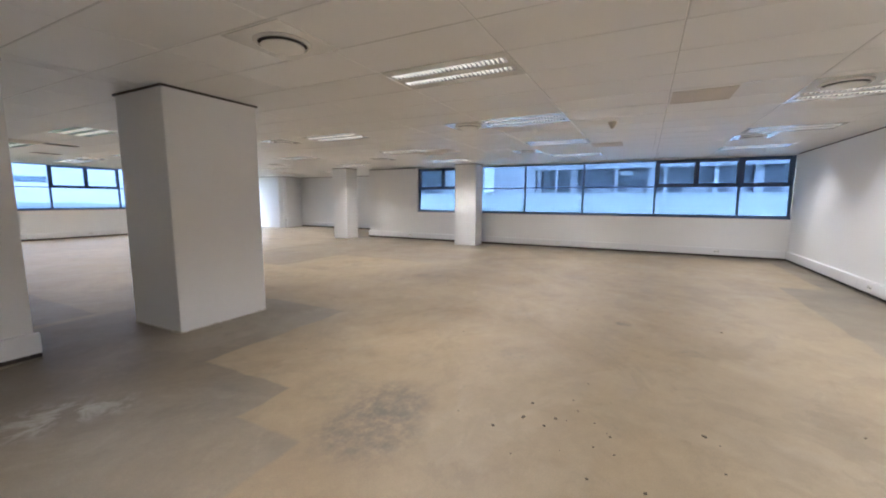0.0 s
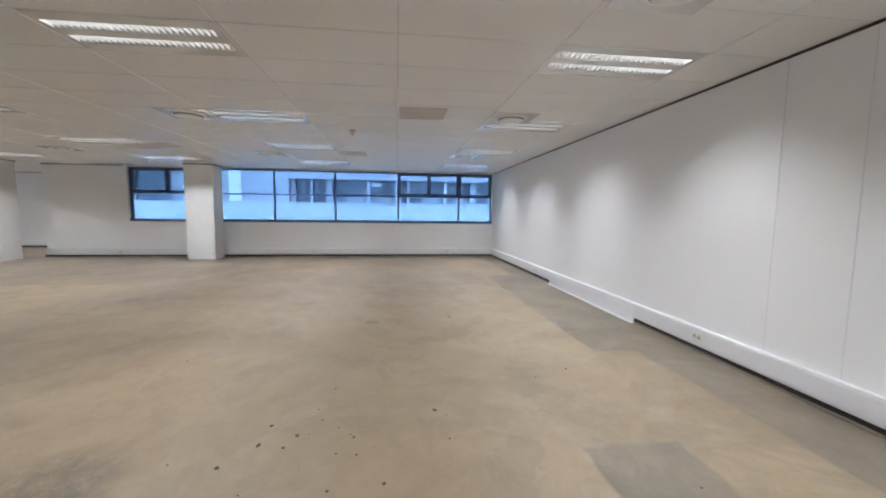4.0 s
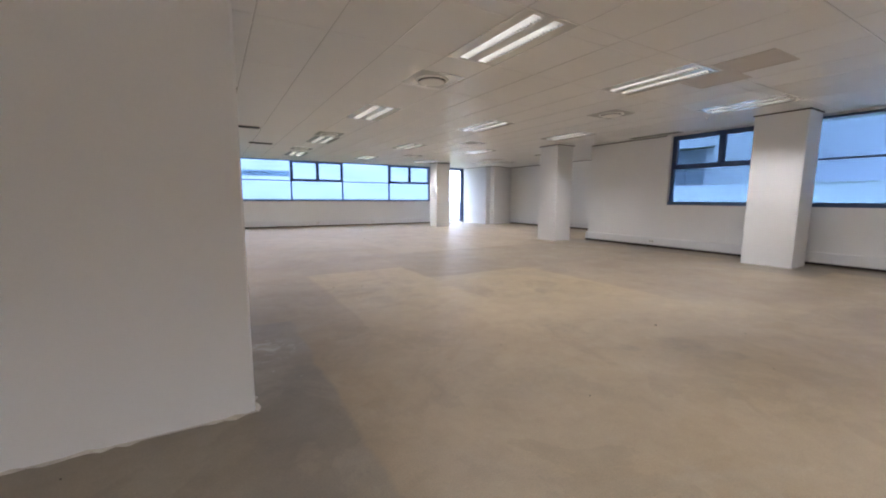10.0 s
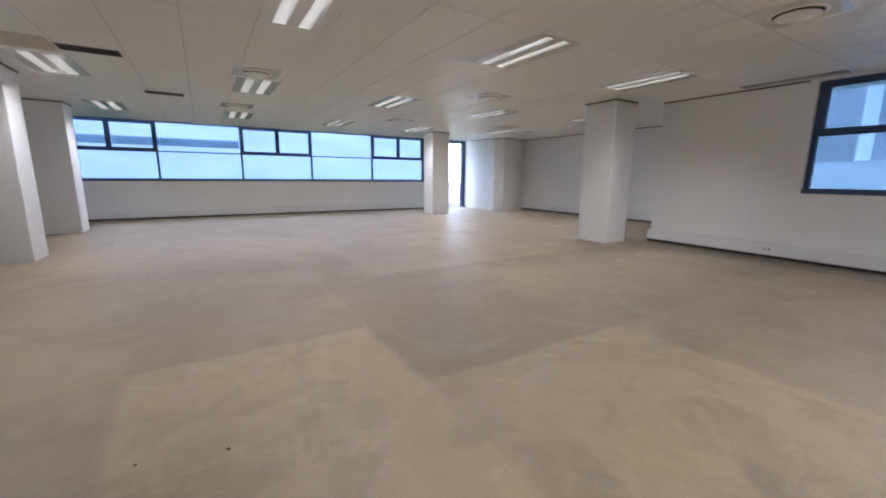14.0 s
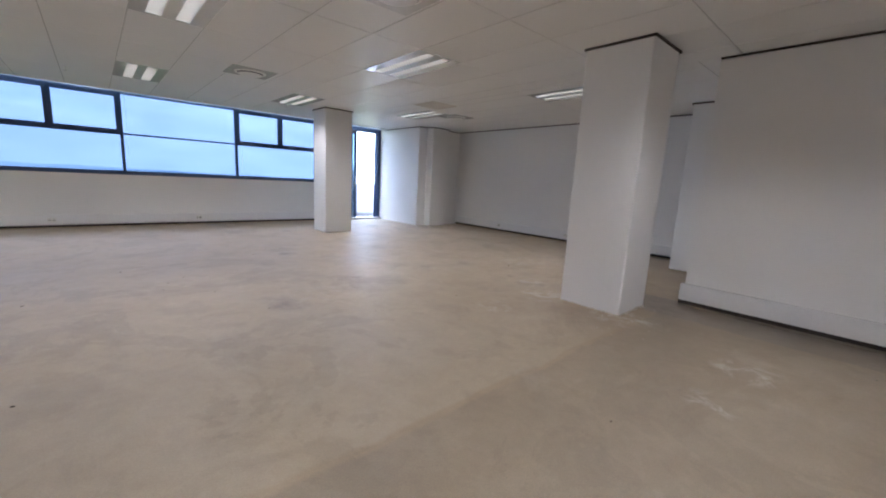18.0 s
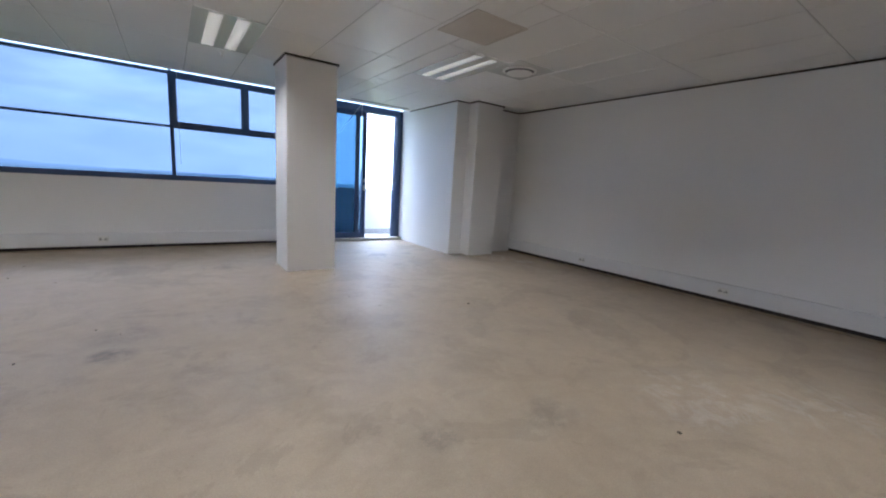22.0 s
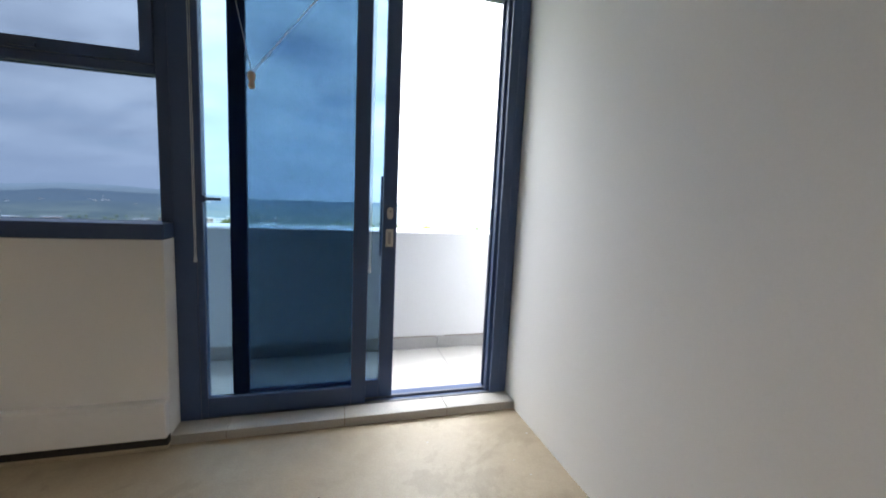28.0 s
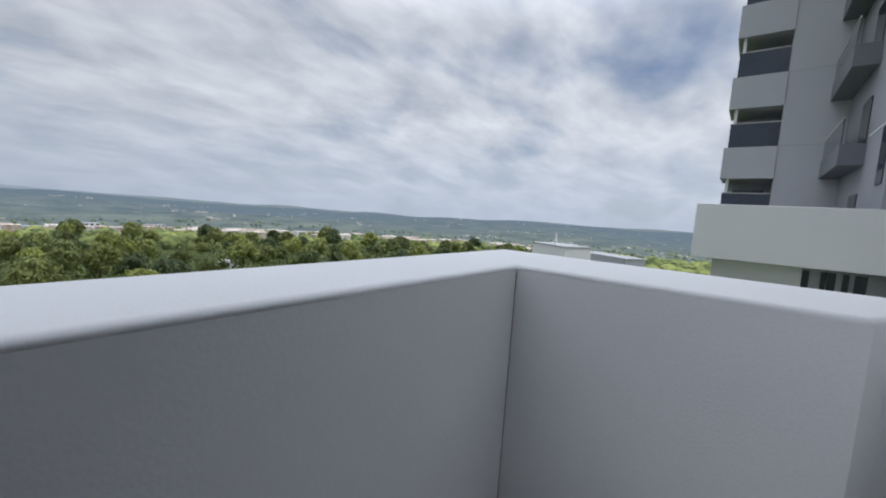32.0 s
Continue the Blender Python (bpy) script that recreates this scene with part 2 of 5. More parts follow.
NB_SHADE = mat("mid grey wing shade", (0.29, 0.30, 0.32), 0.8, vary=0.04, scale=0.4, fine=30, bump=0.03)
NB_FIN = mat("bright white facade, sunlit side included", (0.90, 0.90, 0.89), 0.7, vary=0.02, scale=0.4, fine=30, bump=0.02)
NB_GREY = mat("grey facade and shade", (0.40, 0.41, 0.43), 0.8, vary=0.04, scale=0.4, fine=30, bump=0.03)
NB_GLASS = mat("dark facade glass", (0.035, 0.045, 0.06), 0.08, vary=0.15, scale=0.3, fine=4, bump=0.0)
NB_PANE = mat("grey reflecting office glass", (0.15, 0.17, 0.19), 0.12, vary=0.12, scale=0.3, fine=4, bump=0.0)
BALU = mat("smoked balustrade glass", (0.045, 0.06, 0.085), 0.06, vary=0.1, scale=0.3, fine=4, bump=0.0)


def floor_material():
    """Bare screed after the carpet was lifted: tan glue haze, grey bare strips with hard edges, stains and scuffs."""
    m = bpy.data.materials.new("bare screed floor")
    m.use_nodes = True
    n, l = m.node_tree.nodes, m.node_tree.links
    b = n["Principled BSDF"]
    co = n.new("ShaderNodeTexCoord")
    wob = n.new("ShaderNodeTexNoise")
    wob.inputs["Scale"].default_value, wob.inputs["Detail"].default_value = 2.2, 6.0
    l.new(co.outputs["Object"], wob.inputs["Vector"])
    warp = n.new("ShaderNodeVectorMath")
    warp.operation = "MULTIPLY_ADD"
    warp.inputs[1].default_value = (0.14, 0.14, 0)
    l.new(wob.outputs["Color"], warp.inputs[0])
    l.new(co.outputs["Object"], warp.inputs[2])
    sep = n.new("ShaderNodeSeparateXYZ")
    l.new(warp.outputs[0], sep.inputs[0])

    def math_node(op, a, c=None, clamp=False):
        q = n.new("ShaderNodeMath")
        q.operation, q.use_clamp = op, clamp
        for k, v in enumerate((a, c)):
            if v is None:
                continue
            if isinstance(v, (int, float)):
                q.inputs[k].default_value = v
            else:
                l.new(v, q.inputs[k])
        return q.outputs[0]

    def rect(x0, x1, y0, y1, edge=0.03):
        cx, hx, cy, hy = (x0 + x1) / 2 + 0.07, (x1 - x0) / 2, (y0 + y1) / 2 + 0.07, (y1 - y0) / 2
        dx = math_node("SUBTRACT", hx, math_node("ABSOLUTE", math_node("SUBTRACT", sep.outputs["X"], cx)))
        dy = math_node("SUBTRACT", hy, math_node("ABSOLUTE", math_node("SUBTRACT", sep.outputs["Y"], cy)))
        return math_node("DIVIDE", math_node("MINIMUM", dx, dy), edge, True)

    def region(x0, x1, y0, y1, ex0, ex1, ey0, ey1):
        """A patch whose four edges have their own softness."""
        px, py = math_node("SUBTRACT", sep.outputs["X"], 0.07), math_node("SUBTRACT", sep.outputs["Y"], 0.07)
        k = math_node("DIVIDE", math_node("SUBTRACT", px, x0), ex0, True)
        k = math_node("MINIMUM", k, math_node("DIVIDE", math_node("SUBTRACT", x1, px), ex1, True))
        k = math_node("MINIMUM", k, math_node("DIVIDE", math_node("SUBTRACT", py, y0), ey0, True))
        return math_node("MINIMUM", k, math_node("DIVIDE", math_node("SUBTRACT", y1, py), ey1, True))

    def noise_tex(scale, detail, rough=0.55, dist=0.0):
        t = n.new("ShaderNodeTexNoise")
        t.inputs["Scale"].default_value, t.inputs["Detail"].default_value = scale, detail
        t.inputs["Roughness"].default_value, t.inputs["Distortion"].default_value = rough, dist
        l.new(co.outputs["Object"], t.inputs["Vector"])
        return t.outputs[0]

    def ramp(src, p0, p1, c0, c1):
        r = n.new("ShaderNodeValToRGB")
        r.color_ramp.elements[0].position, r.color_ramp.elements[1].position = p0, p1
        r.color_ramp.elements[0].color, r.color_ramp.elements[1].color = (*c0, 1), (*c1, 1)
        l.new(src, r.inputs[0])
        return r.outputs[0]

    def mixed(fac, a, c, how="MIX"):
        q = n.new("ShaderNodeMixRGB")
        q.blend_type = how
        for k, v in ((0, fac), (1, a), (2, c)):
            if isinstance(v, (int, float)):
                q.inputs[k].default_value = v
            elif isinstance(v, tuple):
                q.inputs[k].default_value = (*v, 1)
            else:
                l.new(v, q.inputs[k])
        return q.outputs[0]

    tan = ramp(noise_tex(0.55, 6, 0.6, 0.4), 0.3, 0.72, (0.238, 0.176, 0.105), (0.378, 0.296, 0.188))
    grey = ramp(noise_tex(0.9, 6, 0.6), 0.3, 0.7, (0.148, 0.124, 0.093), (0.228, 0.198, 0.156))
    # bare grey strips: along the walls, round the columns and where partitions stood
    # the patch round the wide column also has its shade painted in
    strips = [(0.0, 2.76, 3.2, 6.0), (0.0, 2.3, 2.6, 3.3), (2.0, 4.6, 4.3, 6.9), (2.0, 3.0, 7.0, 19.5), (4.5, 9.3, -2.6, -1.27), (2.0, 4.55, -2.6, -1.72),
              (8.8, 13.3, -2.6, -1.9), (2.35, 3.0, -1.02, -0.40), (12.6, 13.3, -2.0, 11.2), (11.7, 13.0, 5.2, 6.8)]
    fade = ramp(noise_tex(1.3, 5, 0.6), 0.25, 0.6, (0.55, 0.55, 0.55), (1.0, 1.0, 1.0))
    area = None
    for r in strips:
        k = rect(*r)
        area = k if area is None else math_node("MAXIMUM", area, k)
    area = math_node("MULTIPLY", area, fade)
    col = mixed(area, tan, grey)
    # paler field beside a straight carpet edge, worn brownish ground on its other side
    pale = region(7.35, 12.0, 10.62, 14.2, 0.04, 1.6, 0.03, 1.8)
    col = mixed(math_node("MULTIPLY", pale, 0.55), col, (0.385, 0.325, 0.232))
    # greyer field round the last pieces of tan glue
    for r in ((3.0, 6.73, 9.05, 12.6, 0.3, 0.04, 0.03, 2.4), (8.63, 12.6, 4.6, 8.03, 0.05, 0.8, 1.4, 0.03), (3.0, 5.17, 7.0, 9.05, 0.3, 0.04, 1.0, 0.1)):
        col = mixed(math_node("MULTIPLY", region(*r), 0.40), col, (0.250, 0.208, 0.158))
    for r in ((5.17, 6.73, 5.9, 9.05, 0.04, 0.04, 1.2, 0.03), (6.70, 8.63, 5.2, 8.03, 0.5, 0.04, 1.5, 0.03)):
        col = mixed(math_node("MULTIPLY", region(*r), 0.72), col, (0.405, 0.318, 0.192))
    # floor colour set paler towards the north end, softly from y 10.4
    dusty = region(3.2, 16.3, 10.4, 19.7, 1.0, 0.8, 3.5, 0.05)
    col = mixed(math_node("MULTIPLY", dusty, 0.55), col, (0.475, 0.395, 0.29))
    worn = region(6.72, 12.9, 8.03, 10.60, 0.04, 0.3, 0.03, 0.03)
    col = mixed(math_node("MULTIPLY", worn, math_node("MULTIPLY", fade, 0.54)), col, (0.205, 0.172, 0.128))
    # old glue blotches, pale dust, dark stains
    blot = ramp(noise_tex(1.6, 8, 0.68, 0.6), 0.53, 0.60, (0, 0, 0), (1, 1, 1))
    col = mixed(math_node("MULTIPLY", blot, 0.22), col, (0.185, 0.148, 0.10))
    dust = ramp(noise_tex(0.8, 9, 0.7, 1.2), 0.56, 0.72, (0, 0, 0), (1, 1, 1))
    col = mixed(math_node("MULTIPLY", dust, 0.42), col, (0.37, 0.325, 0.255))
    stain = ramp(noise_tex(3.1, 9, 0.7, 0.8), 0.66, 0.74, (0, 0, 0), (1, 1, 1))
    col = mixed(math_node("MULTIPLY", stain, 0.42), col, (0.115, 0.093, 0.065))
    # glue films with a crisp torn edge, a little darker or paler than the screed
    film = ramp(noise_tex(0.42, 7, 0.62, 0.9), 0.515, 0.535, (0, 0, 0), (1, 1, 1))
    col = mixed(math_node("MULTIPLY", film, 0.16), col, (0.40, 0.335, 0.24))
    film = ramp(noise_tex(0.7, 9, 0.66, 1.6), 0.56, 0.575, (0, 0, 0), (1, 1, 1))
    col = mixed(math_node("MULTIPLY", film, 0.18), col, (0.155, 0.125, 0.085))
    scuff = ramp(noise_tex(5.0, 8, 0.7, 0.8), 0.48, 0.60, (0, 0, 0), (1, 1, 1))
    # a scraped rough patch and single marks
    for x, y, rad, dark in ((2.6, 2.35, 0.42, 0.75), (5.76, 1.0, 0.12, 0.8), (13.65, 17.98, 0.16, 0.85), (10.6, 13.1, 0.35, 0.22), (13.4, 18.6, 0.05, 0.4),
                            (2.95, 2.4, 0.35, 0.7), (4.26, 1.87, 0.22, 0.35), (7.27, 0.78, 0.28, 0.3), (8.49, 1.94, 0.32, 0.3), (3.71, 2.63, 0.22, 0.25), (7.55, 6.6, 0.14, 0.4),
                            (5.55, 7.8, 0.40, 0.22), (10.5, 15.6, 0.25, 0.3), (9.55, 13.0, 0.22, 0.35), (10.95, 13.1, 0.30, 0.22), (10.3, 13.15, 0.25, 0.22), (7.23, 4.67, 0.22, 0.5), (6.67, 5.45, 0.18, 0.4), (7.33, 4.36, 0.10, 0.5), (6.77, 4.87, 0.10, 0.4), (4.41, 5.62, 0.25, 0.35), (5.05, 0.34, 0.12, 0.4), (2.94, 2.93, 0.35, 0.3),
                            (13.9, 17.34, 0.08, 0.35), (12.36, 12.12, 0.13, 0.42), (12.46, 11.97, 0.11, 0.48), (12.49, 12.46, 0.07, 0.5), (13.55, 11.95, 0.07, 0.8), (13.58, 11.82, 0.07, 0.8), (13.61, 11.69, 0.07, 0.8), (10.68, 13.45, 0.07, 0.6), (10.42, 15.28, 0.11, 0.6), (13.6, 17.19, 0.10, 0.3), (14.15, 17.93, 0.10, 0.5), (13.74, 18.57, 0.09, 0.5), (11.32, 17.71, 0.14, 0.4), (10.47, 15.24, 0.16, 0.45),
                            (10.91, 14.72, 0.20, 0.3), (12.52, 13.36, 0.18, 0.4), (11.84, 13.5, 0.12, 0.45), (9.61, 12.8, 0.22, 0.4), (12.95, 10.62, 0.34, 0.5), (12.7, 10.58, 0.26, 0.45), (8.81, 7.57, 0.28, 0.3)):
        dist = n.new("ShaderNodeVectorMath")
        dist.operation = "DISTANCE"
        dist.inputs[1].default_value = (x + 0.07, y + 0.07, 0)
        l.new(warp.outputs[0], dist.inputs[0])
        near = math_node("SUBTRACT", 1.0, math_node("DIVIDE", dist.outputs["Value"], rad), True)
        rough_n = ramp(noise_tex(9.0, 6, 0.75), 0.35, 0.6, (0, 0, 0), (1, 1, 1))
        f = math_node("MULTIPLY", math_node("MULTIPLY", math_node("MULTIPLY", near, 2.2, True), rough_n), dark)
        col = mixed(f, col, (0.11, 0.095, 0.075))
    # white plaster scuffs
    for x, y, rad, k in ((1.69, 4.33, 0.34, 0.5), (0.65, 5.55, 0.22, 0.45), (1.95, 4.15, 0.22, 0.4), (4.28, 6.2, 0.30, 0.5), (3.0, 11.3, 0.35, 0.4), (11.3, 11.7, 0.2, 0.5), (12.1, 11.65, 0.3, 0.6), (12.1, 10.75, 0.3, 0.6),
                         (11.7, 9.65, 0.25, 0.5), (11.0, 9.7, 0.18, 0.4), (12.5, 12.1, 0.22, 0.45), (12.1, 17.1, 0.25, 0.5), (14.6, 18.2, 0.3, 0.35), (10.0, 13.0, 0.4, 0.2), (15.55, 17.1, 0.32, 0.85), (15.75, 16.7, 0.22, 0.7), (13.5, 13.0, 0.5, 0.3), (14.1, 12.6, 0.4, 0.3)):
        dist = n.new("ShaderNodeVectorMath")
        dist.operation = "DISTANCE"
        dist.inputs[1].default_value = (x + 0.07, y + 0.07, 0)
        l.new(warp.outputs[0], dist.inputs[0])
        near = math_node("SUBTRACT", 1.0, math_node("DIVIDE", dist.outputs["Value"], rad), True)
        f = math_node("MULTIPLY", math_node("MULTIPLY", math_node("MULTIPLY", near, 2.0, True), scuff), k)
        col = mixed(f, col, (0.56, 0.535, 0.49))
    cloud = ramp(noise_tex(5.5, 8, 0.65, 0.5), 0.3, 0.7, (0.92, 0.91, 0.90), (1.07, 1.07, 1.07))
    col = mixed(1.0, col, cloud, "MULTIPLY")
    grain = ramp(noise_tex(22, 7, 0.7, 0.3), 0.32, 0.68, (0.965, 0.962, 0.958), (1.03, 1.03, 1.03))
    col = mixed(1.0, col, grain, "MULTIPLY")
    speck = ramp(noise_tex(120, 2, 0.5), 0.35, 0.65, (0.87, 0.87, 0.87), (0.98, 0.98, 0.98))
    col = mixed(1.0, col, speck, "MULTIPLY")
    l.new(col, b.inputs["Base Color"])
    rr = ramp(noise_tex(1.1, 6, 0.6), 0.3, 0.7, (0.47, 0.47, 0.47), (0.66, 0.66, 0.66))
    l.new(rr, b.inputs["Roughness"])
    b.inputs["Specular IOR Level"].default_value = 0.7
    b.inputs["Coat Weight"].default_value, b.inputs["Coat Roughness"].default_value = 0.25, 0.42
    bp = n.new("ShaderNodeBump")
    bp.inputs["Strength"].default_value, bp.inputs["Distance"].default_value = 0.22, 0.004
    l.new(noise_tex(26, 6, 0.6), bp.inputs["Height"])
    l.new(bp.outputs[0], b.inputs["Normal"])
    return m


SCREED = floor_material()

# ---- mesh helpers ----


def box(bm, x0, x1, y0, y1, z0, z1, bevel=0.0):
    vs = [bm.verts.new((x, y, z)) for z in (z0, z1) for x, y in ((x0, y0), (x1, y0), (x1, y1), (x0, y1))]
    fs = [bm.faces.new([vs[i] for i in q]) for q in ((3, 2, 1, 0), (4, 5, 6, 7), (0, 1, 5, 4), (1, 2, 6, 5), (2, 3, 7, 6), (3, 0, 4, 7))]
    if bevel:
        bmesh.ops.bevel(bm, geom=list({e for f in fs for e in f.edges}), offset=bevel, segments=2, affect="EDGES", profile=0.5)


def tube(bm, p0, p1, r, seg=8):
    p0, p1 = Vector(p0), Vector(p1)
    d = p1 - p0
    res = bmesh.ops.create_cone(bm, cap_ends=True, segments=seg, radius1=r, radius2=r, depth=d.length)
    bmesh.ops.transform(bm, verts=res["verts"], matrix=Matrix.Translation((p0 + p1) / 2) @ d.to_track_quat("Z", "Y").to_matrix().to_4x4())


def lathe(bm, profile, seg=32, centre=(0, 0, 0)):
    """A turned body: profile of (radius, z)."""
    rings = []
    for r, z in profile:
        rings.append([bm.verts.new((centre[0] + r * math.cos(2 * math.pi * k / seg), centre[1] + r * math.sin(2 * math.pi * k / seg), centre[2] + z)) for k in range(seg)])
    for a, c in zip(rings, rings[1:]):
        for k in range(seg):
            bm.faces.new((a[k], a[(k + 1) % seg], c[(k + 1) % seg], c[k]))
    bm.faces.new(rings[0])
    bm.faces.new(list(reversed(rings[-1])))


def made(bm, name, material):
    bmesh.ops.recalc_face_normals(bm, faces=bm.faces)
    me = bpy.data.meshes.new(name)
    bm.to_mesh(me)
    bm.free()
    me.materials.append(material)
    return me


def part(name, bm, material, parent=None, label=""):
    ob = new(name, made(bm, name, material))
    if parent is not None:
        ob.parent = parent
    return tagged(ob, label)


def boxes(name, material, parent, *dims, bevel=0.0, label=""):
    bm = bmesh.new()
    for d in dims:
        box(bm, *d, bevel=bevel)
    return part(name, bm, material, parent, label)


def structure(name, material, *dims, label="", bevel=0.0):
    return tagged(boxes(name, material, None, *dims, bevel=bevel), label, kind="structure")


def empty(name, at, label, category, group="", kind=""):
    ob = new(name)
    ob.location = at
    ob.empty_display_size = 0.1
    return tagged(ob, label, category, group, kind)


# ---- plan ----
H = 2.63
XW, YS, YN, XE, XE2 = 2.05, -2.38, 19.42, 13.20, 16.31
XD0, XD1 = 12.95, 14.845
YG = 19.60
TOP = 3.05

# ---- shell ----
structure("floor", SCREED, (-0.3, 17.0, -3.0, 19.47, -0.30, 0.0), label="bare tan screed floor with grey strips and stains")
structure("wall_west", WALL, (XW - 0.25, XW, 5.95, 19.9, 0, TOP), label="long plain white painted wall")
structure("wall_stub", WALL, (-0.2, XW, 5.72, 5.95, 0, TOP), label="short white wall stub with trunking at its foot")
structure("wall_entry", WALL, (-0.2, 0.15, YS - 0.25, 5.72, 0, TOP), label="white painted side wall")
structure("wall_south", WALL, (0.15, 13.45, YS - 0.25, YS, 0, TOP), label="white painted end wall washed by ceiling lights")
for x in (1.35, 1.95, 2.57, 3.17, 3.75):
    structure("panel_joint", JOINT, (x - 0.004, x + 0.004, YS + 0.0005, YS + 0.0025, 0.26, H - 0.022), label="faint upright joint between wall panels")
EW = [8.35, 6.33, 4.34, 2.55, 0.63, -1.28, YS + 0.02]
structure("wall_east", WALL, (XE, XE + 0.25, YS, 8.35, 0, 1.034), (XE, XE + 0.25, YS, 8.35, 2.60, TOP), (XE, XE + 0.25, 8.35, 10.55, 0, TOP),
          label="white wall under and beside a long window band")
structure("wall_wing_south", WALL, (XE + 0.25, XE2 + 0.25, 10.30, 10.55, 0, TOP), label="white wall of a side bay")
structure("wall_wing_east", WALL, (XE2, XE2 + 0.25, 10.55, 17.66, 0, TOP), label="plain white wall of a side bay with trunking")
structure("wall_return", WALL, (XD1, 15.9, 17.66, 19.56, 0, TOP), (15.9, XE2 + 0.25, 17.66, 19.25, 0, TOP), label="white wall block beside the balcony door")
structure("pilaster", WALL, (15.11, 15.67, 17.42, 17.66, 0, H), label="white pilaster against the wall end", bevel=0.006)
structure("wall_north", WALL, (XW, XD0, YN, 19.75, 0, 1.039), (XW, 2.60, YN, 19.75, 1.039, TOP), (2.60, XD0, YG + 0.06, 19.75, 1.039, 1.075), (XW, XD1, 19.55, 19.75, 2.96, TOP),
          label="white wall under a long window band")
structure("slab_above", WALL, (-0.3, 17.0, -3.0, 20.0, TOP, TOP + 0.25), label="concrete slab above the ceiling")

# out of view; added to cut the sky light on the balcony
structure("unseen_storeys", RENDER, (-0.3, 15.9, -3.0, 19.75, TOP + 0.255, 16.0), label="unseen plain storeys above, added to shade the balcony")
# ceiling: tegular tiles in a grid, left out where lamps sit
TX, TY = 0.6045, 1.2115
LX, LY = [4.10, 6.517, 8.935, 11.353], [-1.14, 2.494, 6.129, 9.763, 13.398, 17.032]
LAMPS = [(x, y) for y in LY for x in LX if (x, y) != (4.10, 6.129)] + [(13.77, 12.58), (13.77, 16.214), (1.68, 2.494), (1.68, -1.14)]
CEIL_Y1 = 19.25
bm = bmesh.new()


def tile_face(x0, x1, y0, y1):
    g, up, e = 0.008, 0.0042, 0.0045
    a = [bm.verts.new((x, y, H)) for x, y in ((x0 + g, y0 + g), (x1 - g, y0 + g), (x1 - g, y1 - g), (x0 + g, y1 - g))]
    c = [bm.verts.new((x, y, H + up)) for x, y in ((x0 + g - e, y0 + g - e), (x1 - g + e, y0 + g - e), (x1 - g + e, y1 - g + e), (x0 + g - e, y1 - g + e))]
    bm.faces.new(list(reversed(a)))
    for k in range(4):
        bm.faces.new((a[k], a[(k + 1) % 4], c[(k + 1) % 4], c[k]))


GX, GY = [0.17 + TX * k for k in range(-1, 28)], [-2.9575 + TY * k for k in range(0, 19)]
REGIONS = [(0.15, XE, YS, 5.72), (XW, XE, 5.72, CEIL_Y1), (XE, XE2, 10.55, 17.42), (XE, 15.11, 17.42, 17.66), (15.67, XE2, 17.42, 17.66), (XE, XD1, 17.66, CEIL_Y1)]
WING = 0.394
for gx in GX:
    for gy0 in GY:
        for x0, x1, y0, y1 in REGIONS:
            gy = gy0 + (WING if x0 >= XE else 0)
            if any(abs(gx + TX / 2 - x) < 0.15 and abs(gy + TY / 2 - y) < 0.3 for x, y in LAMPS if (x > XE) == (x0 >= XE)):
                continue
            a0, a1, b0, b1 = max(gx, x0), min(gx + TX, x1), max(gy, y0), min(gy + TY, y1)
            if a1 - a0 > 0.03 and b1 - b0 > 0.03:
                tile_face(a0, a1, b0, b1)
tagged(part("ceiling", bm, CEIL), "suspended ceiling of white mineral fibre tiles", kind="structure")
bm = bmesh.new()
for x0, x1, y0, y1 in REGIONS:
    for gx in GX:
        if x0 < gx < x1:
            box(bm, gx - 0.012, gx + 0.012, y0, y1, H + 0.0045, H + 0.03)
    for gy in (g + (WING if x0 >= XE else 0) for g in GY):
        if y0 < gy < y1:
            box(bm, x0, x1, gy - 0.012, gy + 0.012, H + 0.0042, H + 0.03)
tagged(part("ceiling_grid", bm, BAR), "white steel ceiling grid", kind="structure")
# plaster edge of the ceiling at the window recess
structure("ceiling_edge", WALL, (XW, XD1, CEIL_Y1, CEIL_Y1 + 0.03, H - 0.012, 2.96), label="white ceiling edge along the window recess")
structure("recess_soffit", WALL, (XW, XD1, CEIL_Y1 + 0.03, 19.55, 2.96, TOP), label="white soffit of the window recess")

# ---- columns ----


def column(x0, x1, y0, y1, label):
    structure("column", WALL, (x0, x1, y0, y1, 0, H + 0.004), label=label, bevel=0.012)
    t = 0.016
    # the shadow gap round the head, put in as dark strips
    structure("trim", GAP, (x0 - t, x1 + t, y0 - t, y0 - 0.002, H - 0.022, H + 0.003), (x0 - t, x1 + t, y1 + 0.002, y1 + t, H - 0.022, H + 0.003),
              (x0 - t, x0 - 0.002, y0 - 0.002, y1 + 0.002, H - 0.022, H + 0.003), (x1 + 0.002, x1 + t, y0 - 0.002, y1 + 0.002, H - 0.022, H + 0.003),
              label="dark strip for the shadow gap round a column head")


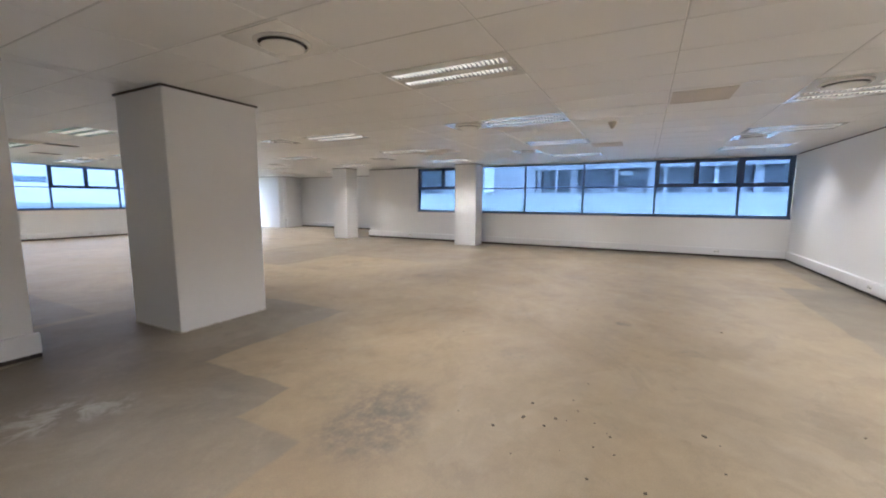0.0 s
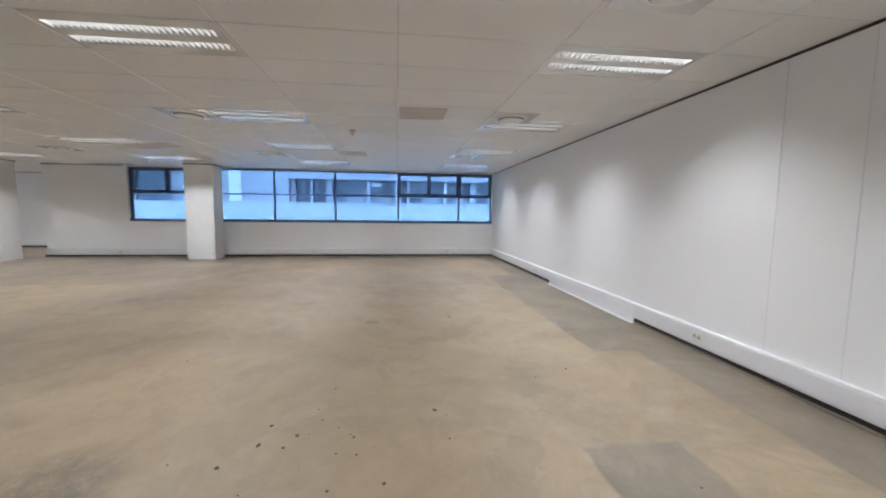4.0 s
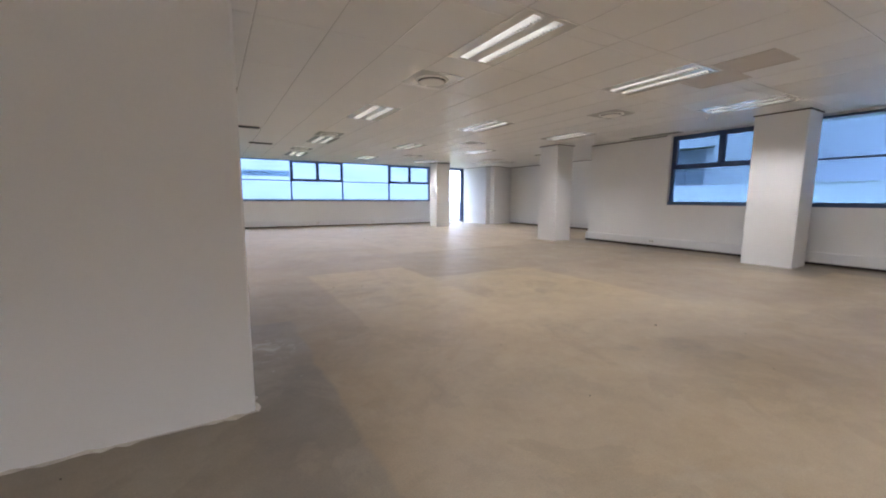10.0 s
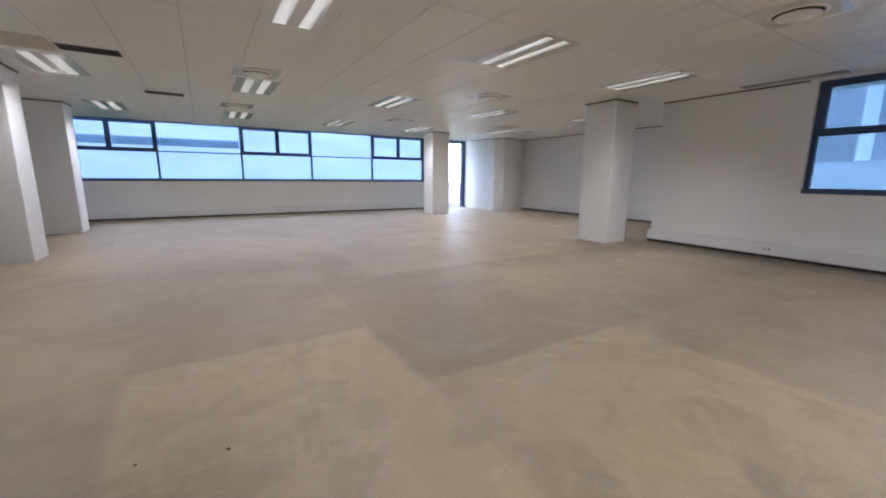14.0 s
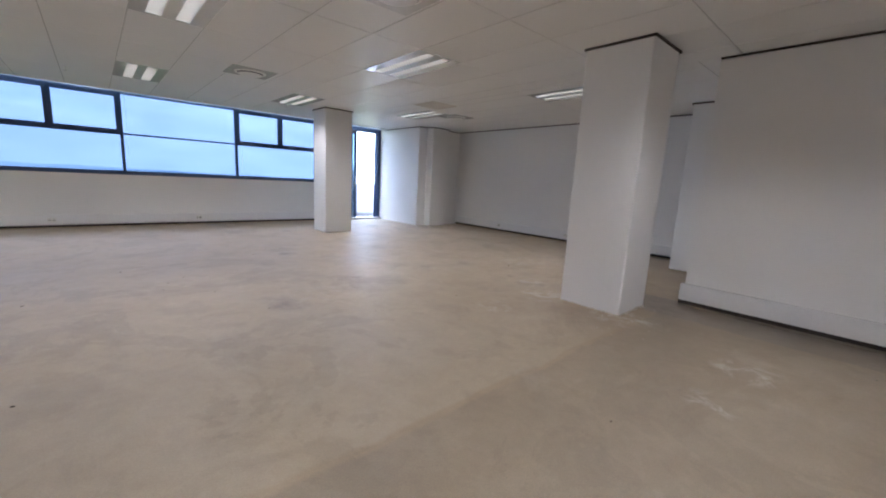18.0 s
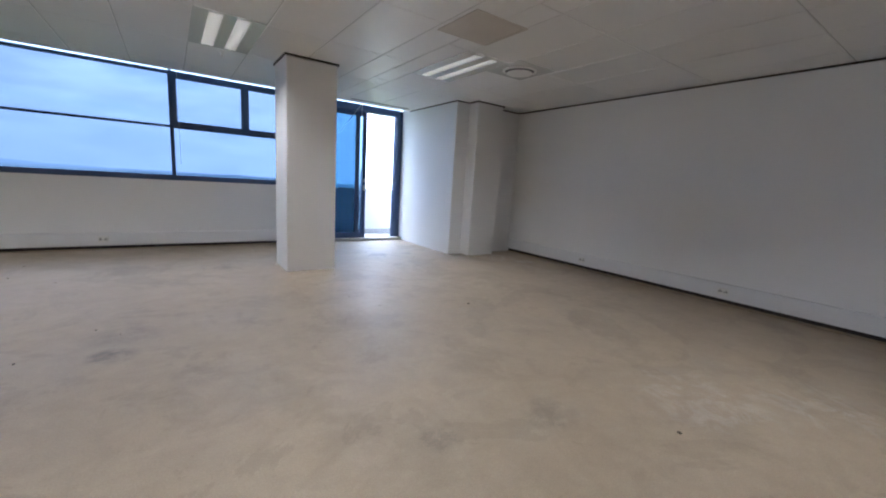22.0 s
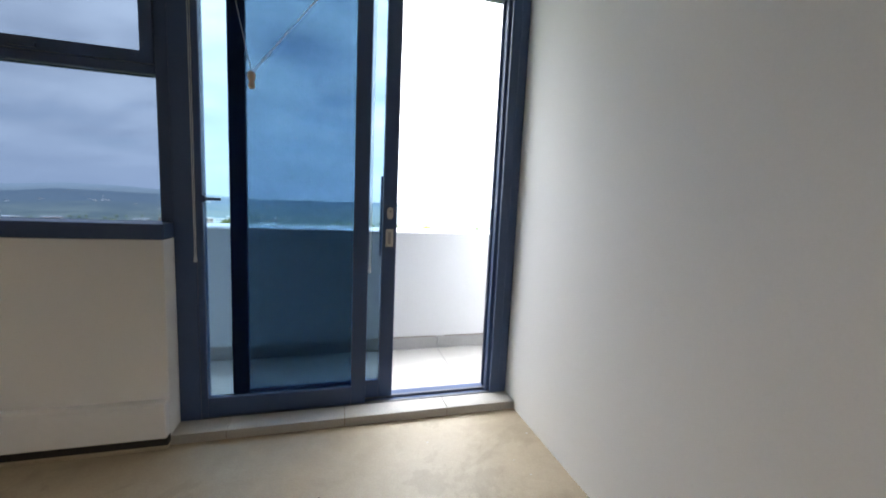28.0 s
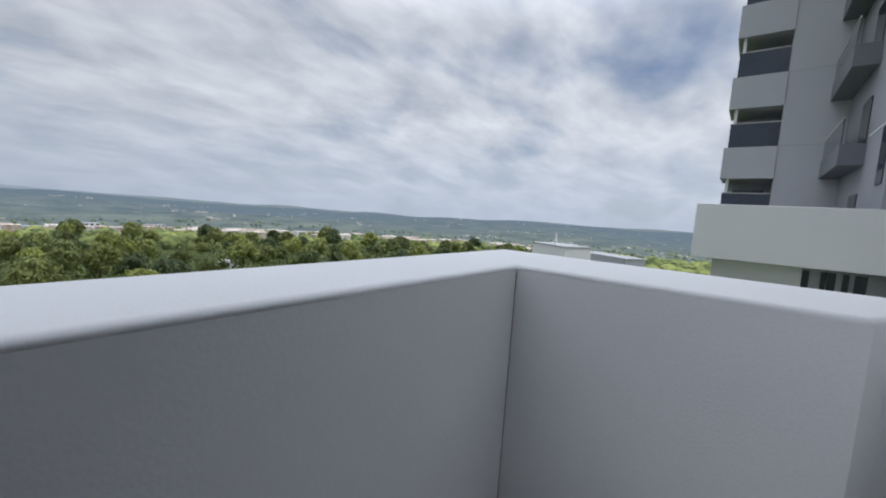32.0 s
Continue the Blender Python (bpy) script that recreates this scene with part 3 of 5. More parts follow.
def plaster_foot(x0, x1, y0, y1, seed):
    """A ragged splash of plaster on the floor round a column's foot."""
    g = random.Random(seed)
    bm = bmesh.new()
    inner, outer = [], []
    for (ax, ay), (bx, by) in zip(((x0, y0), (x1, y0), (x1, y1), (x0, y1)), ((x1, y0), (x1, y1), (x0, y1), (x0, y0))):
        n = 22
        dx, dy = (bx - ax) / n, (by - ay) / n
        size = math.hypot(dx, dy)
        ox, oy = dy / size, -dx / size
        for k in range(n):
            w = 0.006 + 0.030 * g.random() ** 3
            px, py = ax + dx * k, ay + dy * k
            inner.append(bm.verts.new((px + ox * 0.001, py + oy * 0.001, 0.004 + 0.016 * g.random() ** 2)))
            outer.append(bm.verts.new((px + ox * w, py + oy * w, 0.0012)))
    for k in range(len(inner)):
        j = (k + 1) % len(inner)
        bm.faces.new((inner[k], outer[k], outer[j], inner[j]))
    tagged(part("plaster_foot", bm, SPLASH), "ragged white plaster splash at a column foot", kind="structure")


column(3.07, 4.155, 5.28, 6.22, "wide white plastered column with dark head trim")
column(12.38, 12.94, 5.68, 6.43, "white plastered column before the side window")
column(12.13, 12.74, 10.79, 11.45, "white plastered column at the side bay")
column(12.00, 12.62, 17.20, 17.80, "white plastered column near the balcony door")
column(2.92, 3.56, 13.63, 14.21, "white plastered column near the long wall")
column(2.80, 3.42, 16.95, 17.55, "white plastered column near the window corner")
column(15.35, 15.78, 11.05, 11.42, "slim white pillar in the side bay")

plaster_foot(3.07, 4.155, 5.28, 6.22, 1)
plaster_foot(12.38, 12.94, 5.68, 6.43, 2)
plaster_foot(12.13, 12.74, 10.79, 11.45, 3)
plaster_foot(12.00, 12.62, 17.20, 17.80, 4)
plaster_foot(15.11, 15.67, 17.42, 17.66, 5)

# dark strips that stand in for the shadow gap where walls meet the ceiling


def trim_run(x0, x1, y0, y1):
    structure("trim", GAP, (x0, x1, y0, y1, H - 0.020, H + 0.002), label="dark strip for the shadow gap at the wall head")


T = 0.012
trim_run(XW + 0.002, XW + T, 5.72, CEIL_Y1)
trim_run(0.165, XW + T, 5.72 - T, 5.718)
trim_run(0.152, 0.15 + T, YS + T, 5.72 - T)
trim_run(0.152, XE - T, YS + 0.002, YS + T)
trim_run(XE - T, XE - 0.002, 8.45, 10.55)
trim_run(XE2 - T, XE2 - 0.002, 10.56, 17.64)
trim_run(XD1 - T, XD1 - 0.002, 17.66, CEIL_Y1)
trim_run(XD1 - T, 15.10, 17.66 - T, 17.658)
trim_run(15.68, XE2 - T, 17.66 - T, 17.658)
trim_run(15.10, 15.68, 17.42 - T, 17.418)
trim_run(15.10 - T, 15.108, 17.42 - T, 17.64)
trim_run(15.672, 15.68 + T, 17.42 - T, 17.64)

# ---- trunking ----


def trunking(name_label, axis, a0, a1, face, side):
    """A run of perimeter trunking along x or y on a wall face; side is the way it stands out."""
    e = empty("trunking", (0, 0, 0), name_label, "trunking", "perimeter trunking")

    def put(d0, d1, z0, z1, s0=a0, s1=a1):
        lo, hi = sorted((face + side * d0, face + side * d1))
        return (s0, s1, lo, hi, z0, z1) if axis == "x" else (lo, hi, s0, s1, z0, z1)
    boxes("body", PVC, e, put(0.001, 0.052, 0.064, 0.250), bevel=0.005)
    boxes("lid", PVC, e, put(0.0525, 0.057, 0.084, 0.234), bevel=0.002)
    # black strip that stands in for shade in the gap below
    boxes("shade_gap", BLACK, e, put(0.001, 0.040, 0.022, 0.0635), label="black painted shade under the trunking")
    boxes("screed_edge", SCREED, e, put(0.001, 0.043, 0.0008, 0.0218), bevel=0.004, label="raised edge of screed under the trunking")
    n = int((a1 - a0) / 2.0)
    for k in range(1, n + 1):
        s = a0 + k * (a1 - a0) / (n + 1)
        boxes("joint_cover", PVC, e, put(0.0575, 0.0595, 0.080, 0.238, s - 0.02, s + 0.02), bevel=0.001)
    return e


RUN = "white plastic perimeter trunking along the foot of a wall"
trunking(RUN, "x", 0.21, XW + 0.03, 5.72, -1)
trunking(RUN, "y", YS + 0.06, 5.66, 0.15, 1)
trunking(RUN, "x", 0.21, XE - 0.06, YS, 1)
trunking(RUN, "y", YS, 10.58, XE, -1)
trunking(RUN, "y", 5.95, 19.36, XW, 1)
trunking(RUN, "x", XW + 0.06, XD0, YN, -1)
trunking(RUN, "y", 10.62, 17.60, XE2, -1)


tagged(boxes("trunking_cover", PVC, None, (5.45, 8.22, YS + 0.0605, YS + 0.066, 0.001, 0.20), (5.45, 8.22, YS + 0.066, YS + 0.105, 0.001, 0.007), bevel=0.001), "loose white trunking cover leaning against the trunking", "trunking cover")


def socket(x, y, z, turn, label):
    """A twin outlet on the trunking lid; turn swings its face, which looks along -y at 0."""
    e = empty("wall_socket", (x, y, z), label, "socket", "trunking sockets")
    e.rotation_euler = (0, 0, radians(turn))
    boxes("plate", PLASTIC, e, (-0.06, 0.06, -0.008, 0.0, -0.043, 0.043), bevel=0.003)
    for k, dx in enumerate((-0.03, 0.03)):
        boxes("outlet", DARK_METAL, e, (dx - 0.016, dx - 0.006, -0.0095, -0.0082, -0.012, 0.006), (dx + 0.006, dx + 0.016, -0.0095, -0.0082, -0.012, 0.006),
              (dx - 0.005, dx + 0.005, -0.0095, -0.0082, 0.010, 0.022), label="dark socket holes")
        boxes("switch", PVC, e, (dx - 0.007, dx + 0.007, -0.011, -0.0082, 0.028, 0.040), bevel=0.001)


for y in (8.62, 3.2, -0.9):
    socket(XE - 0.0575, y, 0.158, -90, "white twin socket set in the trunking")
for y in (6.35, 11.3, 15.6):
    socket(XW + 0.0575, y, 0.158, 90, "white twin socket set in the trunking")
for y in (13.9, 15.9):
    socket(XE2 - 0.0575, y, 0.158, -90, "white twin socket set in the trunking")
for x in (7.65, 10.0):
    socket(x, YN - 0.0575, 0.158, 0, "white twin socket set in the trunking")
for x in (4.4, 9.0):
    socket(x, YS + 0.0575, 0.158, 180, "white twin socket set in the trunking")

# ---- windows ----


def window_band(name, along, plane, out, edges, z0, z1, zt, sashes, glass, label, reach):
    """A ribbon window: edges are the mullion places, zt the transom, sashes the bays whose upper light opens (how many lights)."""
    root = empty(name, (0, 0, 0), label, "window", kind="structure")
    d0, d1 = sorted((plane - out * 0.03, plane + out * 0.05))

    def put(s0, s1, za, zb, q0=None, q1=None):
        q0, q1 = (d0, d1) if q0 is None else sorted((plane + out * q0, plane + out * q1))
        s0, s1 = sorted((s0, s1))
        return (s0, s1, q0, q1, za, zb) if along == "x" else (q0, q1, s0, s1, za, zb)
    lo, hi = min(edges), max(edges)
    boxes("head", FRAME, root, put(lo, hi, z1 - 0.04, z1), bevel=0.003)
    boxes("sill", FRAME, root, put(lo, hi, z0 - 0.035, z0 + 0.040, -reach, 0.05), bevel=0.003)
    es = sorted(edges)
    for k, s in enumerate(es):
        a, c = (s, s + 0.06) if k == 0 else (s - 0.06, s) if k == len(es) - 1 else (s - 0.026, s + 0.026)
        boxes("mullion", FRAME, root, put(a, c, z0 + 0.040, z1 - 0.04), bevel=0.003)
    for k, (a, c) in enumerate(zip(es, es[1:])):
        a2, c2 = a + (0.06 if k == 0 else 0.022), c - (0.06 if k == len(es) - 2 else 0.022)
        n = sashes.get(k, 0)
        boxes("transom", FRAME, root, put(a2, c2, zt - (0.022 if n else 0.016), zt + (0.022 if n else 0.016)), bevel=0.003)
        boxes("pane", glass, root, put(a2, c2, z0 + 0.035, zt - 0.016, 0.004, 0.010)).visible_shadow = False
        if not n:
            boxes("pane", glass, root, put(a2, c2, zt + 0.016, z1 - 0.04, 0.004, 0.010)).visible_shadow = False
            continue
        w = (c2 - a2) / n
        for j in range(n):
            s0, s1 = a2 + j * w + 0.0008, a2 + (j + 1) * w - 0.0008
            f, zb, zc = 0.055, zt + 0.0228, z1 - 0.0408
            sash = boxes("sash", FRAME, root, put(s0, s0 + f, zb, zc, -0.045, 0.03), put(s1 - f, s1, zb, zc, -0.045, 0.03),
                         put(s0 + f, s1 - f, zb, zb + f, -0.045, 0.03), put(s0 + f, s1 - f, zc - f, zc, -0.045, 0.03), bevel=0.002)
            boxes("pane", glass, sash, put(s0 + f, s1 - f, zb + f, zc - f, 0.004, 0.010)).visible_shadow = False
            m = (s0 + s1) / 2
            boxes("catch", FRAME, sash, put(m - 0.05, m + 0.05, zb + 0.008, zb + 0.026, -0.062, -0.0455), bevel=0.002, label="black window catch")
    return root


NW = [2.60, 4.66, 6.73, 8.78, 10.88, XD0]
window_band("window_1", "x", YG, 1, NW, 1.075, 2.655, 1.85, {0: 2, 2: 2, 4: 2}, GLASS, "long blue tinted ribbon window in charcoal aluminium frames", 0.172)
window_band("window_2", "y", XE + 0.10, 1, EW, 1.07, 2.60, 1.87, {0: 1, 1: 2, 5: 2}, GLASS_E, "long blue tinted side window in charcoal aluminium frames", 0.095)
# light strip of glass over the window heads, behind the ceiling edge
top_light = empty("window_3", (0, 0, 0), "narrow top light of pale glass over the window heads", "window", kind="structure")
for a, c in zip(NW, NW[1:] + [None]):
    if c:
        boxes("pane", GLASS_T, top_light, (a + 0.02, c - 0.02, YG, YG + 0.008, 2.657, 2.958)).visible_shadow = False
        boxes("mullion", FRAME, top_light, (c - 0.02, c + 0.02, YG - 0.02, YG + 0.04, 2.657, 2.958))
boxes("pane", GLASS_T, top_light, (XD0 + 0.02, XD1 - 0.02, YG, YG + 0.008, 2.657, 2.958)).visible_shadow = False
# sunscreen roll in front of two bays
screen = empty("sunscreen", (2.66, YG + 0.05, 2.02), "dark sunscreen strip across the upper window panes", "sunscreen")
boxes("fabric", MESH, screen, (0.0, 4.03, 0.012, 0.022, 0.0, 0.20))
boxes("bottom_bar", BLIND, screen, (0.0, 4.03, 0.006, 0.028, -0.012, 0.0), bevel=0.002)

# ---- balcony door ----
door = empty("door_1", (0, 0, 0), "open charcoal aluminium sliding door to the balcony", "sliding door", kind="structure")
FY0, FY1 = 19.545, 19.735
boxes("jamb", FRAME, door, (XD0 + 0.001, XD0 + 0.10, FY0, FY1, 0.03, 2.65), bevel=0.004)
jamb_r = boxes("jamb", FRAME, door, (14.7860, XD1 - 0.002, FY0, FY1, 0.03, 2.65), (14.7310, 14.7860, FY0 + 0.150, FY0 + 0.168, 0.03, 2.53), (14.7440, 14.7860, FY0 + 0.080, FY0 + 0.150, 0.03, 2.53),
               (14.7240, 14.7860, FY0 + 0.058, FY0 + 0.080, 0.03, 2.53), (14.7310, 14.7860, FY0, FY0 + 0.016, 0.03, 2.53), (14.7680, 14.7860, FY0 + 0.016, FY0 + 0.058, 0.03, 2.53), bevel=0.003)
boxes("track_edge", FRAME_LIGHT, jamb_r, (14.7280, 14.7305, FY0 + 0.153, FY0 + 0.165, 0.05, 2.53), bevel=0.001, label="worn grey track edge")
SY = FY0 + 0.112
boxes("strike_plate", STEEL, jamb_r, (14.7405, 14.7435, SY - 0.009, SY + 0.009, 1.198, 1.330), bevel=0.001, label="stainless strike plate with a dark slot")
boxes("slot", DARK_METAL, jamb_r, (14.7388, 14.7403, SY - 0.005, SY + 0.005, 1.228, 1.294))
for z in (1.208, 1.320):
    bm = bmesh.new()
    tube(bm, (14.7385, SY, z), (14.7404, SY, z), 0.0045, 12)
    part("screw", bm, STEEL, jamb_r)
for z in (1.208, 1.320):
    boxes("screw_slot", DARK_METAL, jamb_r, (14.7375, 14.7384, SY - 0.0016, SY + 0.0016, z - 0.0016, z + 0.0016))
boxes("etched_mark", STEEL_DIM, jamb_r, (14.7397, 14.7404, SY - 0.006, SY - 0.002, 1.302, 1.307), (14.7397, 14.7404, SY - 0.001, SY + 0.005, 1.302, 1.307), label="small unreadable etched mark")
boxes("head", FRAME, door, (XD0 + 0.10, 14.7710, FY0, FY1, 2.53, 2.65), bevel=0.004)
boxes("track", FRAME_LIGHT, door, (XD0 + 0.10, 14.7710, FY0 + 0.02, FY0 + 0.04, 0.031, 0.045), (XD0 + 0.10, 14.7710, FY0 + 0.09, FY0 + 0.11, 0.031, 0.045))
boxes("threshold", FRAME, door, (XD0 + 0.10, 14.7710, FY0, FY1, 0.005, 0.030), bevel=0.003)


def leaf(name, x0, x1, y0, y1, label):
    s, zb, zt = 0.085, 0.048, 2.525
    lf = boxes(name, FRAME, door, (x0, x0 + s, y0, y1, zb, zt), (x1 - s, x1, y0, y1, zb, zt), (x0 + s, x1 - s, y0, y1, zb, zb + 0.11), (x0 + s, x1 - s, y0, y1, zt - 0.085, zt), bevel=0.004, label=label)
    boxes("pane", GLASS_D, lf, (x0 + s, x1 - s, (y0 + y1) / 2 - 0.003, (y0 + y1) / 2 + 0.003, zb + 0.11, zt - 0.085)).visible_shadow = False
    return lf


leaf("fixed_leaf", XD0 + 0.045, 13.925, 19.560, 19.602, "fixed glazed leaf in charcoal frame")
slide = leaf("sliding_leaf", 13.19, 14.095, 19.625, 19.667, "half-open sliding glazed leaf in charcoal frame")
pull = boxes("pull_plate", STEEL, slide, (14.030, 14.0425, 19.6165, 19.6243, 1.000, 1.105), (14.0615, 14.074, 19.6165, 19.6243, 1.000, 1.105), (14.0425, 14.0615, 19.6165, 19.6243, 1.000, 1.0155), (14.0425, 14.0615, 19.6165, 19.6243, 1.0885, 1.105), label="recessed stainless pull plate")
# recess back in a dimmer steel, its shade put into the colour
boxes("pull_recess", STEEL_DIM, pull, (14.0426, 14.0614, 19.6230, 19.6242, 1.0156, 1.0884))
for x in (14.0355, 14.0685):
    for z in (1.007, 1.098):
        bm = bmesh.new()
        tube(bm, (x, 19.6156, z), (x, 19.6164, z), 0.0024, 10)
        part("screw", bm, STEEL_DIM, pull)
bm = bmesh.new()
outline = [(14.053 + 0.018 * math.sin(a), 1.200 + dz + 0.018 * math.cos(a)) for dz, a0 in ((0.018, -90), (-0.018, 90)) for a in [radians(a0 + 15 * k) for k in range(13)]]
front, back = ([bm.verts.new((x, y, z)) for x, z in outline] for y in (19.6210, 19.6245))
bm.faces.new(front)
bm.faces.new(list(reversed(back)))
for k in range(len(front)):
    bm.faces.new((front[k], back[k], back[(k + 1) % len(front)], front[(k + 1) % len(front)]))
bmesh.ops.recalc_face_normals(bm, faces=bm.faces)
lock = part("lock_plate", bm, STEEL, slide, "oval steel lock plate with keyhole")
bm = bmesh.new()
tube(bm, (14.053, 19.6190, 1.212), (14.053, 19.6209, 1.212), 0.0065, 14)
part("cylinder", bm, STEEL_DIM, lock, "round key cylinder")
boxes("keyhole", DARK_METAL, lock, (14.0515, 14.0545, 19.6180, 19.6188, 1.207, 1.216))
bm = bmesh.new()
box(bm, 14.002, 14.022, 19.70, 19.715, 0.93, 1.42, bevel=0.004)
box(bm, 14.004, 14.020, 19.667, 19.70, 0.96, 0.985)
box(bm, 14.004, 14.020, 19.667, 19.70, 1.365, 1.39)
part("outer_handle", bm, FRAME, slide, "long vertical outer pull handle")
boxes("lever", FRAME, door, (13.10, 13.17, 19.532, 19.545, 1.235, 1.250), (13.085, 13.10, 19.532, 19.5595, 1.225, 1.26), bevel=0.002, label="small black lever")
# tiled step at the door
step = tagged(boxes("door_step", GROUT, None, (XD0, XD1, YN + 0.004, FY0 - 0.001, 0.0008, 0.040)), "low beige tiled step at the balcony door", kind="structure")
for x0, x1 in ((XD0 + 0.002, 13.20), (13.204, 13.80), (13.804, 14.40), (14.404, XD1 - 0.002)):
    boxes("tile", SILLM, step, (x0, x1, YN + 0.001, FY0 - 0.002, 0.0415, 0.052), (x0, x1, YN - 0.008, YN + 0.001, 0.001, 0.052), bevel=0.0015)

# slot diffuser over the door
slot = empty("slot_diffuser", (13.3, 19.06, H), "white linear slot diffuser in the ceiling", "air vent")
boxes("frame", PLASTIC, slot, (0.2, 1.42, -0.06, 0.06, -0.006, 0.0), bevel=0.002)
for dy in (-0.03, 0.0, 0.03):
    boxes("slot", DARKVENT, slot, (0.22, 1.40, dy - 0.008, dy + 0.008, -0.0075, -0.0062))

# slot diffuser over the side window
side_slot = empty("slot_diffuser", (12.93, 8.0, H), "white linear slot diffuser beside the side window", "air vent")
boxes("frame", PLATE, side_slot, (-0.10, 0.14, 0.0, 1.2, -0.005, -0.0008), bevel=0.001)
for dx in (-0.075, -0.045):
    boxes("slot", DARKVENT, side_slot, (dx - 0.009, dx + 0.009, 0.02, 1.18, -0.0068, -0.0052))

# blind cords left at the door
chain_z = {13.055: 0.92, 13.93: 0.86}
for x, zb in chain_z.items():
    c = empty("blind_cord", (x, 19.515, zb), "pale hanging blind cord with a clear plastic weight", "blind cord", "blind cords")
    bm = bmesh.new()
    tube(bm, (-0.003, 0, 0.035), (-0.005, 0, 2.66 - zb), 0.0016, 6)
    tube(bm, (0.003, 0, 0.035), (0.005, 0, 2.66 - zb), 0.0016, 6)
    part("cord", bm, CORD, c)
    bm = bmesh.new()
    lathe(bm, [(0.008, 0.0), (0.009, 0.006), (0.006, 0.035), (0.003, 0.044)], 12)
    part("weight", bm, CLEAR, c)
for x, zb in ((10.97, 1.30), (8.86, 1.45), (4.75, 1.35)):
    c = empty("blind_cord", (x, 19.46, zb), "thin pale blind cord hanging before a window", "blind cord", "blind cords")
    bm = bmesh.new()
    tube(bm, (0.004, 0, 0.03), (0.0, 0.05, 2.66 - zb), 0.0014, 5)
    part("cord", bm, CORD, c)
    bm = bmesh.new()
    lathe(bm, [(0.005, 0.0), (0.006, 0.005), (0.004, 0.025), (0.002, 0.032)], 10)
    part("weight", bm, CLEAR, c)
tg = empty("cord_toggle", (13.325, 19.515, 1.80), "beige plastic toggle hanging on thin cords", "blind cord")
bm = bmesh.new()
lathe(bm, [(0.010, 0.0), (0.018, 0.01), (0.012, 0.035), (0.020, 0.055), (0.018, 0.075), (0.006, 0.085)], 14)
part("toggle", bm, BEIGE_PL, tg)
bm = bmesh.new()
tube(bm, (0, 0, 0.08), (-0.16, 0, 0.86), 0.0015, 5)
tube(bm, (0, 0, 0.08), (0.62, 0, 0.86), 0.0015, 5)
tube(bm, (0.01, 0, 0.08), (0.60, 0, 0.86), 0.0015, 5)
part("cord", bm, CORD, tg)

# ---- ceiling fixtures ----


def luminaire():
    e = empty("ceiling_light", (0, 0, 0), "lit recessed fluorescent ceiling light with two louvred tubes", "ceiling light", "louvred ceiling lights")
    sx, hw, hl = 0.115, 0.062, 0.555
    boxes("faceplate", PLATE, e, (-0.2965, -sx - hw, -0.5965, 0.5965, -0.002, 0.0), (sx + hw, 0.2965, -0.5965, 0.5965, -0.002, 0.0), (-sx + hw, sx - hw, -0.5965, 0.5965, -0.002, 0.0),
          *[(c - hw, c + hw, s * 0.5965, s * hl, -0.002, 0.0) if s < 0 else (c - hw, c + hw, hl, 0.5965, -0.002, 0.0) for c in (-sx, sx) for s in (-1, 1)])
    boxes("housing", PLASTIC, e, (-0.288, 0.288, -0.588, 0.588, 0.085, 0.09), (-0.288, -0.284, -0.588, 0.588, 0.005, 0.085), (0.284, 0.288, -0.588, 0.588, 0.005, 0.085),
          (-0.284, 0.284, -0.588, -0.584, 0.005, 0.085), (-0.284, 0.284, 0.584, 0.588, 0.005, 0.085))
    for c in (-sx, sx):
        bm = bmesh.new()
        for s in (-1, 1):
            pts = [(c + s * x, 0.060 - x * x / 0.06) for x in (hw - 0.0005, 0.055, 0.048, 0.041, 0.034, 0.027, 0.020)]
            for (xa, za), (xb, zb) in zip(pts, pts[1:]):
                v = [bm.verts.new(p) for p in ((xa, -hl, za), (xa, hl, za), (xb, hl, zb), (xb, -hl, zb))]
                bm.faces.new(v)
        louvre = part("louvre", bm, LOUVRE, e, "polished aluminium reflector")
        blade = None
        for k in range(1, 26):
            y = -hl + k * 2 * hl / 26
            if blade is None:
                bm = bmesh.new()
                v = [bm.verts.new(p) for p in ((c - hw + 0.001, 0, -0.0028), (c + hw - 0.001, 0, -0.0028), (c + 0.048, 0, 0.021), (c - 0.048, 0, 0.021))]
                bm.faces.new(v)
                blade = part("blade", bm, BLADE, louvre)
                blade.location.y = y
            else:
                b2 = new("blade", blade.data)
                b2.parent = louvre
                b2.location.y = y
        boxes("tube", TUBE, e, (c - 0.012, c + 0.012, -hl + 0.01, hl - 0.01, 0.041, 0.049), label="lit tube behind the louvre")
    return e


lum = luminaire()
lum.location = (*LAMPS[0], H)
for x, y in LAMPS[1:]:
    copy_thing(lum, pose(x, y, H))
# the light that leaves each louvre, cut off towards the sides
beam = bpy.data.lights.new("louvre beam", "AREA")
beam.shape, beam.size, beam.size_y = "RECTANGLE", 0.115, 1.10
beam.energy, beam.color, beam.spread = LAMP_WATTS, (1.0, 0.955, 0.90), radians(120)
for x, y in LAMPS:
    for dx in (-0.115, 0.115):
        new("louvre_beam", beam).location = (x + dx, y, H - 0.005)


